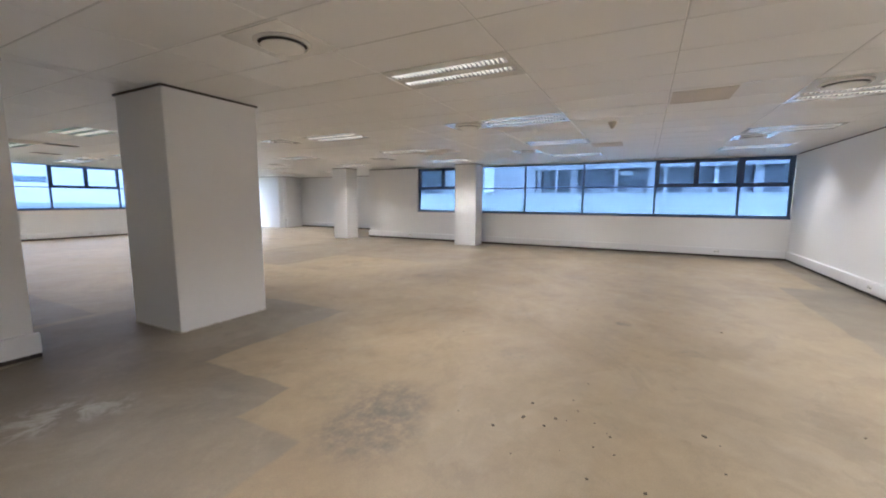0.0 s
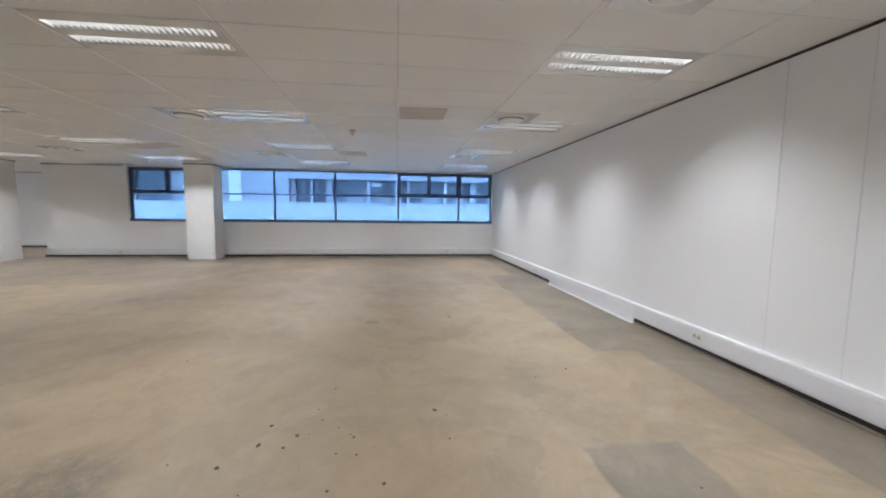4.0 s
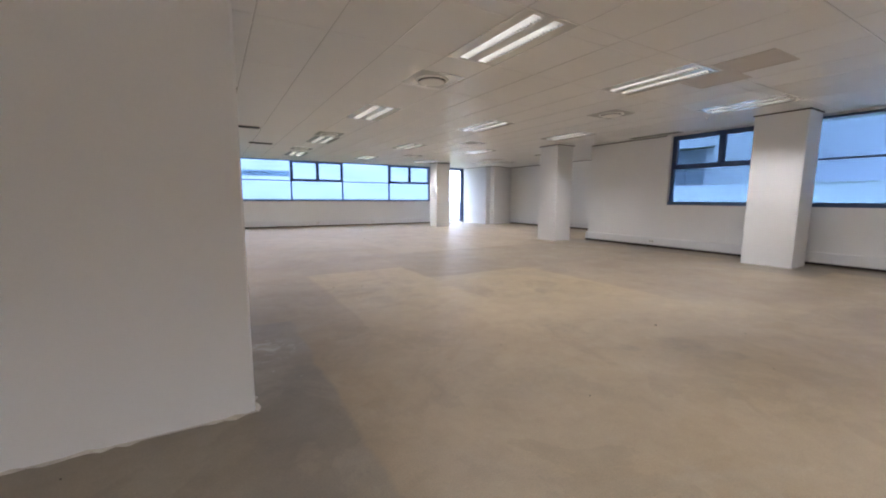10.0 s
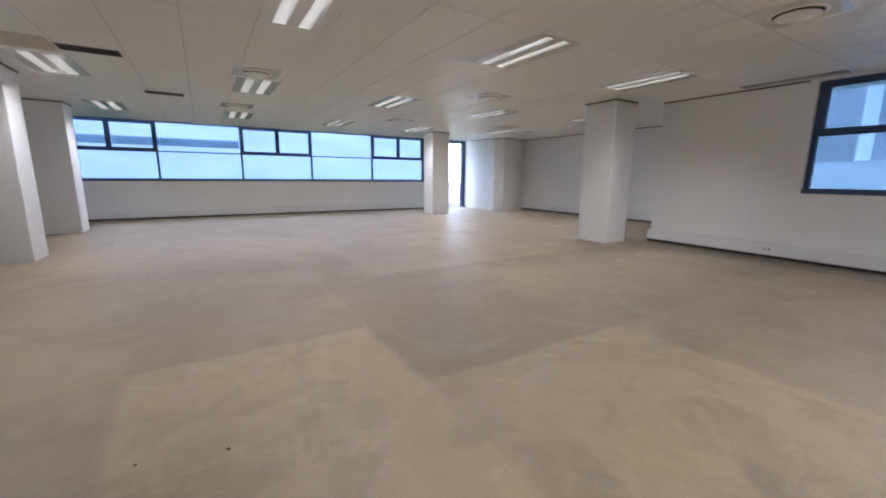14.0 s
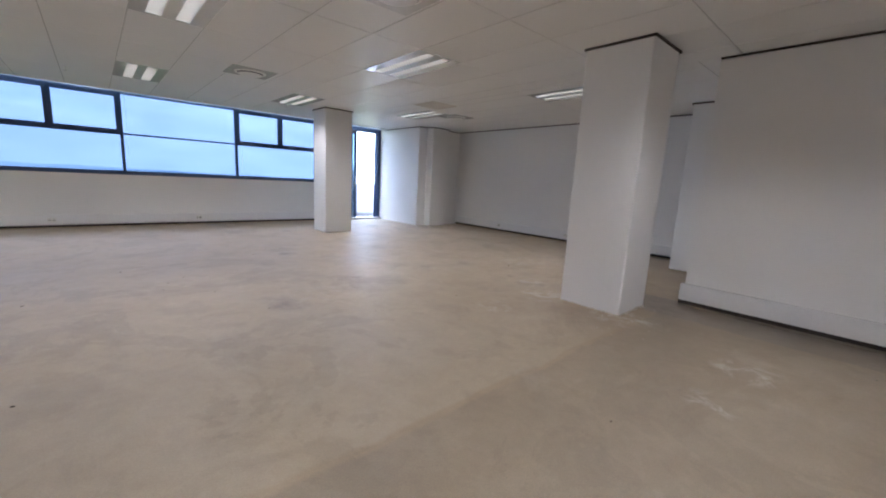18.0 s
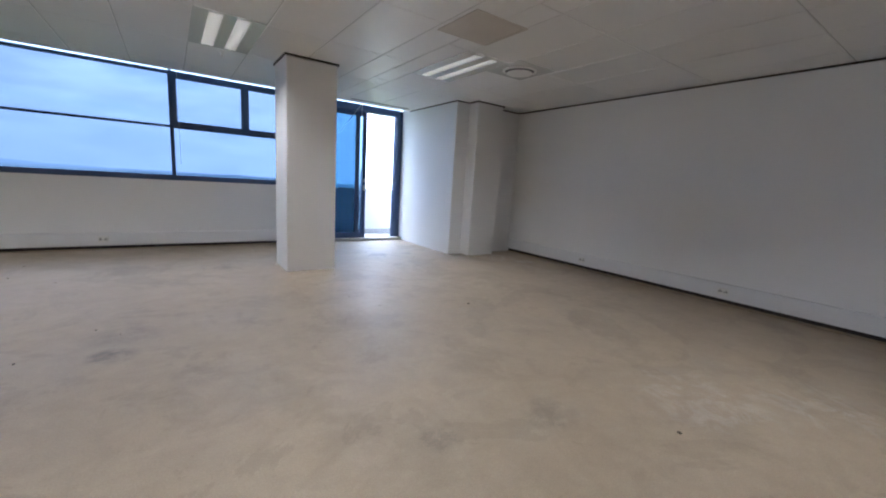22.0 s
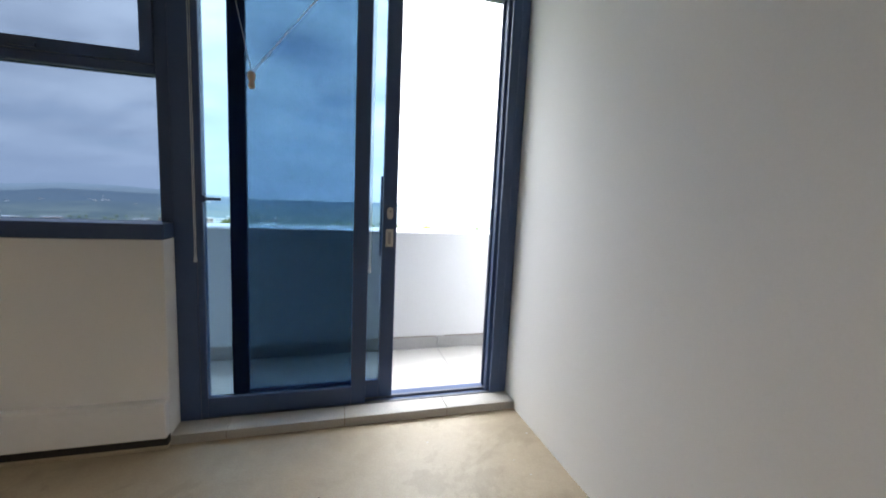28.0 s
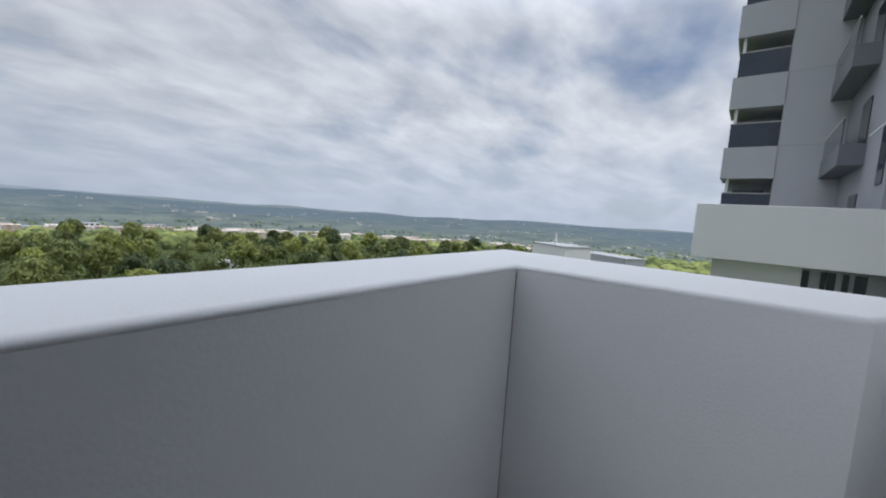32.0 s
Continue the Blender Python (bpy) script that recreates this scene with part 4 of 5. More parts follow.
def diffuser():
    e = empty("ceiling_diffuser", (0, 0, 0), "round white air diffuser on a square ceiling plate", "air diffuser", "round ceiling diffusers")
    boxes("plate", PLATE, e, (-0.292, 0.292, -0.292, 0.292, -0.005, -0.0008), bevel=0.001)
    bm = bmesh.new()
    lathe(bm, [(0.205, -0.0055), (0.205, -0.012), (0.185, -0.022), (0.178, -0.022), (0.176, -0.0055)], 40)
    part("ring", bm, PLASTIC, e)
    bm = bmesh.new()
    lathe(bm, [(0.176, -0.0056), (0.176, -0.0068)], 40)
    part("dark_gap", bm, DARKVENT, e, "dark gap round the disc")
    bm = bmesh.new()
    lathe(bm, [(0.02, -0.0070), (0.02, -0.028), (0.150, -0.030), (0.158, -0.034), (0.150, -0.040), (0.02, -0.043)], 40)
    part("disc", bm, PLASTIC, e)
    return e


DIFF = [(2.9, 3.32), (6.52, 3.4), (10.1, 3.42), (2.98, -0.86), (6.05, -0.82), (9.65, -0.80), (6.47, 7.52), (10.1, 7.65), (2.9, 11.5), (6.43, 12.38), (10.12, 11.9), (6.4, 15.5), (10.08, 15.5), (14.34, 15.73)]
dif = diffuser()
dif.location = (*DIFF[0], H)
for x, y in DIFF[1:]:
    copy_thing(dif, pose(x, y, H))


def grille():
    e = empty("return_grille", (0, 0, 0), "beige square return air grille in the ceiling", "air grille", "return air grilles")
    boxes("frame", GRILLE, e, (-0.292, 0.292, -0.292, -0.262, -0.007, -0.0008), (-0.292, 0.292, 0.262, 0.292, -0.007, -0.0008), (-0.292, -0.262, -0.262, 0.262, -0.007, -0.0008), (0.262, 0.292, -0.262, 0.262, -0.007, -0.0008), bevel=0.001)
    boxes("backing", GRILLE, e, (-0.262, 0.262, -0.262, 0.262, -0.0025, -0.0008))
    for k in range(1, 14):
        s = -0.262 + k * 0.524 / 14
        boxes("slat", GRILLE, e, (-0.262, 0.262, s - 0.004, s + 0.004, -0.0042, -0.0026))
    return e


GR = [(6.0, 0.36), (9.65, 1.62), (9.15, 5.18), (9.45, 5.72), (13.2, 15.08), (4.08, 12.33)]
gr = grille()
gr.location = (*GR[0], H)
for x, y in GR[1:]:
    copy_thing(gr, pose(x, y, H))
for x, y in ((4.68, 12.36), (5.22, 14.86)):
    v = empty("ceiling_vent", (x, y, H), "dark rectangular ceiling vent", "air vent", "dark ceiling vents")
    boxes("backing", DARKVENT, v, (-0.28, 0.28, -0.14, 0.14, -0.003, -0.0008))
    boxes("frame", GRILLE, v, (-0.29, 0.29, -0.155, -0.14, -0.006, -0.0008), (-0.29, 0.29, 0.14, 0.155, -0.006, -0.0008), (-0.29, -0.28, -0.14, 0.14, -0.006, -0.0008), (0.28, 0.29, -0.14, 0.14, -0.006, -0.0008))
    for k in range(5):
        boxes("slat", DARKVENT, v, (-0.28, 0.28, -0.11 + k * 0.055 - 0.006, -0.11 + k * 0.055 + 0.006, -0.008, -0.0032))

cone = empty("smoke_detector", (7.18, 1.35, H), "beige cone-shaped detector hanging from the ceiling", "detector")
bm = bmesh.new()
lathe(bm, [(0.065, 0.0), (0.065, -0.012), (0.05, -0.03), (0.028, -0.075), (0.020, -0.09)], 24)
part("body", bm, GRILLE, cone)
strip = empty("ceiling_strip", (8.2, 0.76, H), "loose grey strip of grid bar hanging from the ceiling", "loose strip")
bm = bmesh.new()
for k in range(6):
    box(bm, -0.012 - 0.006 * k, 0.010 - 0.006 * k, 0.004 * k * k * 0.3, 0.004 * k * k * 0.3 + 0.003, -0.055 * (k + 1), -0.055 * k - 0.0005)
part("bar", bm, BAR, strip)
for x, y in ((11.75, 6.9), (11.9, -1.45), (8.1, 17.6), (6.6, 17.1), (11.4, 17.75), (11.7, 0.65), (11.7, 2.5)):
    d = empty("sprinkler", (x, y, H), "small pendent sprinkler head on the ceiling", "sprinkler", "sprinklers")
    bm = bmesh.new()
    lathe(bm, [(0.035, 0.0), (0.034, -0.008), (0.012, -0.012), (0.010, -0.03)], 16)
    part("rosette", bm, PLASTIC, d)
    bm = bmesh.new()
    lathe(bm, [(0.008, -0.0305), (0.008, -0.05), (0.022, -0.052), (0.022, -0.056)], 16)
    part("deflector", bm, STEEL, d)

# ---- balcony ----
BZ, PZ, PY, PX = -0.022, 1.02, 20.566, 15.917
structure("balcony_slab", GROUT, (10.2, 16.4, 19.75, 20.9, BZ - 0.30, BZ - 0.006), label="balcony slab under tiles")
bf = empty("balcony_floor", (0, 0, 0), "balcony floor of large pale grey porcelain tiles", "floor", kind="structure")
tx = [10.3, 10.85, 11.48, 12.11, 12.74, 13.37, 14.005, 14.635, 15.265, PX - 0.014]
for x0, x1 in zip(tx, tx[1:]):
    for y0, y1 in ((19.74, 19.92), (19.92, PY - 0.014)):
        boxes("tile", TILE, bf, (x0 + 0.002, x1 - 0.002, y0 + 0.002, y1 - 0.002, BZ - 0.0055, BZ), bevel=0.001)
bm = bmesh.new()
foot = ((10.2, PY), (PX, PY), (PX, 19.658), (PX + 0.10, 19.60), (PX + 0.24, 19.46), (PX + 0.534, 19.40), (PX + 0.534, PY + 0.363), (10.2, PY + 0.363))
RIM = 0.018


def inset(k, d):
    """Corner k of the footprint moved inwards by d along both its sides."""
    a, b, c = (Vector(foot[(k + q) % len(foot)]) for q in (-1, 0, 1))
    n1, n2 = Vector((-(b - a).y, (b - a).x)).normalized(), Vector((-(c - b).y, (c - b).x)).normalized()
    m = n1 + n2
    return b + m * (-d if CLOCK else d) * 2 / m.length_squared


CLOCK = sum(foot[k - 1][0] * foot[k][1] - foot[k][0] * foot[k - 1][1] for k in range(8)) < 0
levels = [(0.0, -1.2)] + [(RIM * (1 - math.cos(q * math.pi / 12)), PZ - RIM * (1 - math.sin(q * math.pi / 12))) for q in range(7)]
rings = [[bm.verts.new((*inset(k, d), z)) for k in range(8)] for d, z in levels]
for a, c in zip(rings, rings[1:]):
    for k in range(8):
        bm.faces.new((a[k], a[(k + 1) % 8], c[(k + 1) % 8], c[k])).smooth = a is not rings[0]
bm.faces.new(rings[-1])
bm.faces.new(list(reversed(rings[0])))
tagged(part("parapet", bm, RENDER), "thick rendered balcony parapet with a flat top and a curved end", kind="structure")
sk = empty("balcony_skirting", (0, 0, 0), "grey tile skirting round the balcony", "skirting", kind="structure")
for x0, x1 in zip(tx, tx[1:]):
    boxes("tile", SKIRT, sk, (x0 + 0.0015, x1 - 0.0015, PY - 0.013, PY - 0.001, BZ + 0.001, BZ + 0.105), bevel=0.001)
for y0, y1 in ((19.665, 19.92), (19.92, PY - 0.014)):
    boxes("tile", SKIRT, sk, (PX - 0.013, PX - 0.001, y0 + 0.0015, y1 - 0.0015, BZ + 0.001, BZ + 0.105), bevel=0.001)
for x0, x1 in ((14.05, 14.62), (14.70, 15.20), (15.32, 15.85)):
    boxes("chipped_joint", GROUT, sk, (x0, x1, PY - 0.010, PY - 0.0015, BZ + 0.1055, BZ + 0.110), bevel=0.001, label="brown chipped mortar over the skirting")
structure("corner_joint", GROUT, (PX - 0.0022, PX - 0.0006, PY - 0.0022, PY - 0.0006, BZ + 0.11, PZ - 0.03), label="thin dark crack in the parapet corner")
# out of view; added to darken the parapet towards the west
structure("unseen_overhang", RENDER, (10.2, 13.7, 19.85, PY + 0.36, 3.05, 3.30), label="unseen slab overhead, added to shade the west part of the parapet")
structure("balcony_end", RENDER, (10.2, 10.3, 19.76, PY, -1.2, 0.94), label="rendered end of the balcony")
structure("balcony_reveal", RENDER, (XD0 - 0.05, XD1, 19.75, 19.80, -1.2, BZ - 0.31), (XD0, XD1, 19.742, 19.75, -0.1, BZ - 0.001), label="rendered door reveal")

# ---- surroundings ----


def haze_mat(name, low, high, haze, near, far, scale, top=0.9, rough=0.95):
    """Distant land: green and pale patches, with haze painted in as a blue glow that thickens with distance from the
    house.
    """
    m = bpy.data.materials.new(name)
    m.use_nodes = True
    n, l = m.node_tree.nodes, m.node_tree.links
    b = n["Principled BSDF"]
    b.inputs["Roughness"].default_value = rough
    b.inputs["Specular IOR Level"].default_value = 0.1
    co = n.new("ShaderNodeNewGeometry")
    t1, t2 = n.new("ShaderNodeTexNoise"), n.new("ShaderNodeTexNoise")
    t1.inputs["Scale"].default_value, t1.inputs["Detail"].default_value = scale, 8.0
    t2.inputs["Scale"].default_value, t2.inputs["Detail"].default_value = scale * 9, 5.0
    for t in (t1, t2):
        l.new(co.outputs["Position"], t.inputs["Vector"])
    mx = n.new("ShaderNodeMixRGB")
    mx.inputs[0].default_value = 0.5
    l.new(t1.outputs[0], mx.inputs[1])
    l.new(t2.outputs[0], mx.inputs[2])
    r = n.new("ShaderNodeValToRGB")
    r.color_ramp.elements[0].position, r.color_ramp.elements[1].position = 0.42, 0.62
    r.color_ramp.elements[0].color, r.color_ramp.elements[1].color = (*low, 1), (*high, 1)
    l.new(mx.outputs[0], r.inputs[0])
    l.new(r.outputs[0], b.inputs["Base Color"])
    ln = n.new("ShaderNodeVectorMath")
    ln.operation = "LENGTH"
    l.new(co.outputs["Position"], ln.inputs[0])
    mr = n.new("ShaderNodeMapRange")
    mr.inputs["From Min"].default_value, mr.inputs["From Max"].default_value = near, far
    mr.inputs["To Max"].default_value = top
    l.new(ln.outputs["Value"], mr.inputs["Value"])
    # the haze itself: blue emission mixed over the surface colour
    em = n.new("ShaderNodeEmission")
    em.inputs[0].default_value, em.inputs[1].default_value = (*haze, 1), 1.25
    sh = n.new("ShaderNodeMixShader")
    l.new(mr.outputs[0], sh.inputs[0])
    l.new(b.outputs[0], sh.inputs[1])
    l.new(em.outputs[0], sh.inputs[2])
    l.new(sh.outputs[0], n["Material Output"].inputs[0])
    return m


def leaf_mat(name, dark, light):
    """Foliage that differs from tree to tree and from clump to clump."""
    m = bpy.data.materials.new(name)
    m.use_nodes = True
    n, l = m.node_tree.nodes, m.node_tree.links
    b = n["Principled BSDF"]
    b.inputs["Roughness"].default_value = 0.7
    oi, gi = n.new("ShaderNodeObjectInfo"), n.new("ShaderNodeNewGeometry")
    mx = n.new("ShaderNodeMath")
    mx.operation = "MULTIPLY_ADD"
    mx.inputs[1].default_value, mx.inputs[2].default_value = 0.35, 0.0
    l.new(gi.outputs["Random Per Island"], mx.inputs[0])
    ad = n.new("ShaderNodeMath")
    ad.operation = "MULTIPLY_ADD"
    ad.inputs[1].default_value = 0.65
    l.new(oi.outputs["Random"], ad.inputs[0])
    l.new(mx.outputs[0], ad.inputs[2])
    r = n.new("ShaderNodeValToRGB")
    r.color_ramp.elements[0].color, r.color_ramp.elements[1].color = (*dark, 1), (*light, 1)
    for at, k, hue in ((0.22, 0.10, (0.9, 1.0, 1.1)), (0.42, 0.34, (0.95, 1.0, 0.9)), (0.60, 0.36, (1.06, 1.0, 1.0)), (0.80, 0.74, (0.92, 1.02, 0.85))):
        e = r.color_ramp.elements.new(at)
        e.color = tuple((a + (c - a) * k) * q for a, c, q in zip(dark, light, hue)) + (1,)
    l.new(ad.outputs[0], r.inputs[0])
    l.new(r.outputs[0], b.inputs["Base Color"])
    tl, sh = n.new("ShaderNodeBsdfTranslucent"), n.new("ShaderNodeMixShader")
    sh.inputs[0].default_value = 0.3
    l.new(r.outputs[0], tl.inputs[0])
    l.new(b.outputs[0], sh.inputs[1])
    l.new(tl.outputs[0], sh.inputs[2])
    l.new(sh.outputs[0], n["Material Output"].inputs[0])
    return m


GROUND = mat("grass and earth far below", (0.085, 0.115, 0.04), 0.95, vary=0.25, scale=0.03, fine=0.4, bump=0.0, spec=0.1)
# hills, ridge, houses and far woods all carry haze as glow
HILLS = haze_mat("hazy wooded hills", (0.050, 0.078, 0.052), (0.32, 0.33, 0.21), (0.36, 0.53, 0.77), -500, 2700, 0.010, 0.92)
RIDGE = haze_mat("far ridge in painted blue haze", (0.03, 0.045, 0.04), (0.10, 0.12, 0.10), (0.76, 1.0, 1.30), 2500, 6500, 0.004, 0.94)
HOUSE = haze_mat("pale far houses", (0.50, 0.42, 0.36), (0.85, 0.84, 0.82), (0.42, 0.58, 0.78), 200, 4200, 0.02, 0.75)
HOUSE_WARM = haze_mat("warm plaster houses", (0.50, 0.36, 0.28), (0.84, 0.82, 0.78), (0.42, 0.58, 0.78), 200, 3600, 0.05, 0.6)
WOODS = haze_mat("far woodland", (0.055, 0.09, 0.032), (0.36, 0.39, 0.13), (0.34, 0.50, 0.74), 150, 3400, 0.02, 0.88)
LEAF = leaf_mat("mixed green leaves", (0.040, 0.068, 0.036), (0.46, 0.48, 0.14))
LEAF_LOW = leaf_mat("dark mixed bushes", (0.040, 0.066, 0.038), (0.30, 0.33, 0.12))
LEAF_RED = leaf_mat("dull red leaves", (0.10, 0.035, 0.03), (0.15, 0.06, 0.05))
BARK = mat("grey brown bark", (0.11, 0.085, 0.06), 0.9, vary=0.2, scale=2, fine=20, bump=0.2)


def land(x, y):
    """Height of the land: a terrace near the house, a wide valley, then hills up to the skyline."""
    r = math.hypot(x, y)
    az = math.degrees(math.atan2(x, y))
    near, valley = -30.0, -90.0
    k = min(1, max(0, (r - 250) / 900))
    z = near + (valley - near) * k * k * (3 - 2 * k)
    k = min(1, max(0, (r - 1300) / 3100))
    sky = -74 + 12 * math.sin(az * 0.09 + 1.0) + 6 * math.sin(az * 0.23) + 34 * math.exp(-((az + 24) / 9.0) ** 2) + 26 * math.exp(-((az + 50) / 16.0) ** 2)
    z += (sky - valley) * k ** 1.15
    z += 34 * math.exp(-((r - 2500) / 420.0) ** 2) * (0.55 + 0.45 * math.sin(az * 0.11 + 1.2)) + 16 * math.exp(-((r - 1750) / 260.0) ** 2) * (0.5 + 0.5 * math.sin(az * 0.17 + 4.0))
    k = min(1, max(0, (r - 4900) / 3000))
    far = -48 + 12 * math.sin(az * 0.07 + 2.0) + 7 * math.sin(az * 0.31 + 1.0) + 120 * math.exp(-((az + 24) / 7.0) ** 2) + 40 * math.exp(-((az + 50) / 16.0) ** 2)
    z += (far - sky) * k * k * (3 - 2 * k)
    if r > 400:
        z += noise.noise((x * 0.0016, y * 0.0016, 0)) * min(26, (r - 400) * 0.02) + noise.noise((x * 0.006, y * 0.006, 3)) * min(7, (r - 400) * 0.008)
    return z


RAD = [0, 12, 25, 40, 60, 90, 130, 180, 240, 310, 400] + [400 * 1.085 ** k for k in range(1, 39)]
N_AZ = 240


def ring_sheet(name, r0, r1, material, label):
    rs = [r for r in RAD if r0 <= r <= r1]
    verts, faces = [], []
    for r in rs:
        for k in range(N_AZ):
            a = 2 * math.pi * k / N_AZ
            x, y = r * math.sin(a), r * math.cos(a)
            verts.append((x, y, land(x, y)))
    for i in range(len(rs) - 1):
        for k in range(N_AZ):
            faces.append((i * N_AZ + k, (i + 1) * N_AZ + k, (i + 1) * N_AZ + (k + 1) % N_AZ, i * N_AZ + (k + 1) % N_AZ))
    me = bpy.data.meshes.new(name)
    me.from_pydata(verts, [], faces)
    me.materials.append(material)
    for p in me.polygons:
        p.use_smooth = True
    return tagged(new(name, me), label, kind="structure")


ring_sheet("ground", 0, 400, GROUND, "grass and earth below the tower")
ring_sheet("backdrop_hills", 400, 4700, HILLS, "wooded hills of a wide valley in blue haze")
ring_sheet("backdrop_ridge", 4500, 9999, RIDGE, "far skyline ridge, pale blue from painted haze")

rng = random.Random(7)


def tree_meshes(height, spread, seed):
    g = random.Random(seed)
    bm = bmesh.new()
    segs = 7
    th = height * 0.42
    pts = [Vector((0, 0, -0.3)), Vector((g.uniform(-.2, .2), g.uniform(-.2, .2), th * 0.5)), Vector((g.uniform(-.4, .4), g.uniform(-.4, .4), th)), Vector((g.uniform(-.6, .6), g.uniform(-.6, .6), height * 0.78))]

    def limb(chain, r0, r1):
        rings = []
        for i, p in enumerate(chain):
            d = (chain[min(i + 1, len(chain) - 1)] - chain[max(i - 1, 0)]).normalized()
            q = d.to_track_quat("Z", "Y")
            r = r0 + (r1 - r0) * i / (len(chain) - 1)
            rings.append([bm.verts.new(p + q @ Vector((r * math.cos(2 * math.pi * k / segs), r * math.sin(2 * math.pi * k / segs), 0))) for k in range(segs)])
        for a, c in zip(rings, rings[1:]):
            for k in range(segs):
                bm.faces.new((a[k], a[(k + 1) % segs], c[(k + 1) % segs], c[k]))
    limb(pts, height * 0.028, height * 0.008)
    ends = [pts[-1]]
    for k in range(7):
        a = 2 * math.pi * k / 7 + g.uniform(-.3, .3)
        s = pts[1].lerp(pts[3], g.uniform(0.1, 0.8))
        e = s + Vector((math.cos(a) * spread * g.uniform(.45, .75), math.sin(a) * spread * g.uniform(.45, .75), height * g.uniform(.12, .30)))
        limb([s, s.lerp(e, 0.5) + Vector((0, 0, height * 0.03)), e], height * 0.012, height * 0.004)
        ends.append(e)
    trunk = made(bm, "trunk", BARK)
    verts, faces = [], []
    lobes = []
    for k in range(26):
        a, u = g.uniform(0, 2 * math.pi), g.uniform(-0.75, 1)
        rr = math.sqrt(max(0.0, 1 - u * u)) * spread * g.uniform(0.45, 0.95)
        lobes.append((Vector((math.cos(a) * rr, math.sin(a) * rr, height * (0.66 + 0.26 * u))), spread * g.uniform(0.24, 0.42)))
    for c, r in lobes:
        for k in range(80):
            d = Vector((g.gauss(0, 1), g.gauss(0, 1), g.gauss(0.25, 1))).normalized()
            p = c + d * r * g.uniform(0.72, 1.08)
            q = (d + Vector((g.uniform(-.6, .6), g.uniform(-.6, .6), g.uniform(-.6, .6)))).to_track_quat("Z", "Y")
            w, h = g.uniform(0.22, 0.42), g.uniform(0.28, 0.55)
            i = len(verts)
            verts += [tuple(p + q @ Vector(v)) for v in ((-w, -h * 0.6, 0), (w * 0.7, -h, 0.06), (w, h * 0.5, 0), (-w * 0.4, h, 0.08))]
            faces.append((i, i + 1, i + 2, i + 3))
    me = bpy.data.meshes.new("crown")
    me.from_pydata(verts, [], faces)
    return trunk, me


def tree_proto(height, spread, seed, leaf, label, group):
    trunk, crown = tree_meshes(height, spread, seed)
    crown.materials.append(leaf)
    e = empty("tree", (0, 0, 0), label, "tree", group)
    for nm, me in (("trunk", trunk), ("crown", crown)):
        o = new(nm, me)
        o.parent = e
    return e


TREES = "leafy green trees below the balcony"
protos = [tree_proto(h, sp, sd, LEAF, lb, TREES) for h, sp, sd, lb in (
    (13.5, 5.6, 1, "broad leafy green tree with an uneven crown"), (11.0, 4.8, 2, "rounded leafy green tree"), (15.5, 5.2, 3, "tall leafy green tree"),
    (9.5, 4.4, 4, "low bushy green tree"))]
red = tree_proto(9.0, 3.6, 9, LEAF_RED, "small tree with dull red leaves", TREES)


def plant(ob, x, y, k, copy=True):
    m = pose(x, y, land(x, y) - 0.05, 0, 0, rng.uniform(0, 360)) @ Matrix.Scale(k, 4)
    if copy:
        ob.scale = (k, k, k)
        copy_thing(ob, pose(x, y, land(x, y) - 0.05, 0, 0, rng.uniform(0, 360)))
        ob.scale = (1, 1, 1)
    else:
        ob.matrix_basis = m


spots = []
tries = 0
while len(spots) < 300 and tries < 16000:
    tries += 1
    az, r = radians(rng.uniform(-52, 66)), 75 + 235 * rng.random() ** 0.8
    if math.degrees(az) > 44 and r < 170:
        continue
    x, y = r * math.sin(az), r * math.cos(az)
    if all((x - a) ** 2 + (y - c) ** 2 > 40 for a, c in spots):
        spots.append((x, y))
for i, (x, y) in enumerate(spots):
    plant(protos[i % 4], x, y, rng.uniform(0.62, 1.05), copy=i >= 4)
plant(red, 62, 118, 1.0, False)

# lower canopy and bushes between the trees, too many to count
verts, faces = [], []
for k in range(900):
    az, r = radians(rng.uniform(-54, 68)), 78 + 270 * rng.random() ** 0.75
    if math.degrees(az) > 44 and r < 170:
        continue
    x, y = r * math.sin(az), r * math.cos(az)
    zz, w0, h0 = land(x, y), rng.uniform(2.0, 4.2), rng.uniform(2.5, 7.0)
    for q in range(46):
        d = Vector((rng.gauss(0, 1), rng.gauss(0, 1), rng.gauss(0.3, 1))).normalized()
        p = Vector((x + d.x * w0, y + d.y * w0, zz + h0 * 0.55 + d.z * h0 * 0.5)) + Vector((rng.uniform(-.5, .5), rng.uniform(-.5, .5), rng.uniform(-.5, .5)))
        t = (d + Vector((rng.uniform(-.6, .6), rng.uniform(-.6, .6), rng.uniform(-.6, .6)))).to_track_quat("Z", "Y")
        a, c, i = rng.uniform(0.35, 0.75), rng.uniform(0.4, 0.8), len(verts)
        verts += [tuple(p + t @ Vector(v)) for v in ((-a, -c * 0.6, 0), (a * 0.7, -c, 0.1), (a, c * 0.5, 0), (-a * 0.4, c, 0.12))]
        faces.append((i, i + 1, i + 2, i + 3))
me = bpy.data.meshes.new("undergrowth")
me.from_pydata(verts, [], faces)
me.materials.append(LEAF_LOW)
tagged(new("undergrowth", me), "dense bushes and low canopy between the trees", "bushes", kind="stuff")

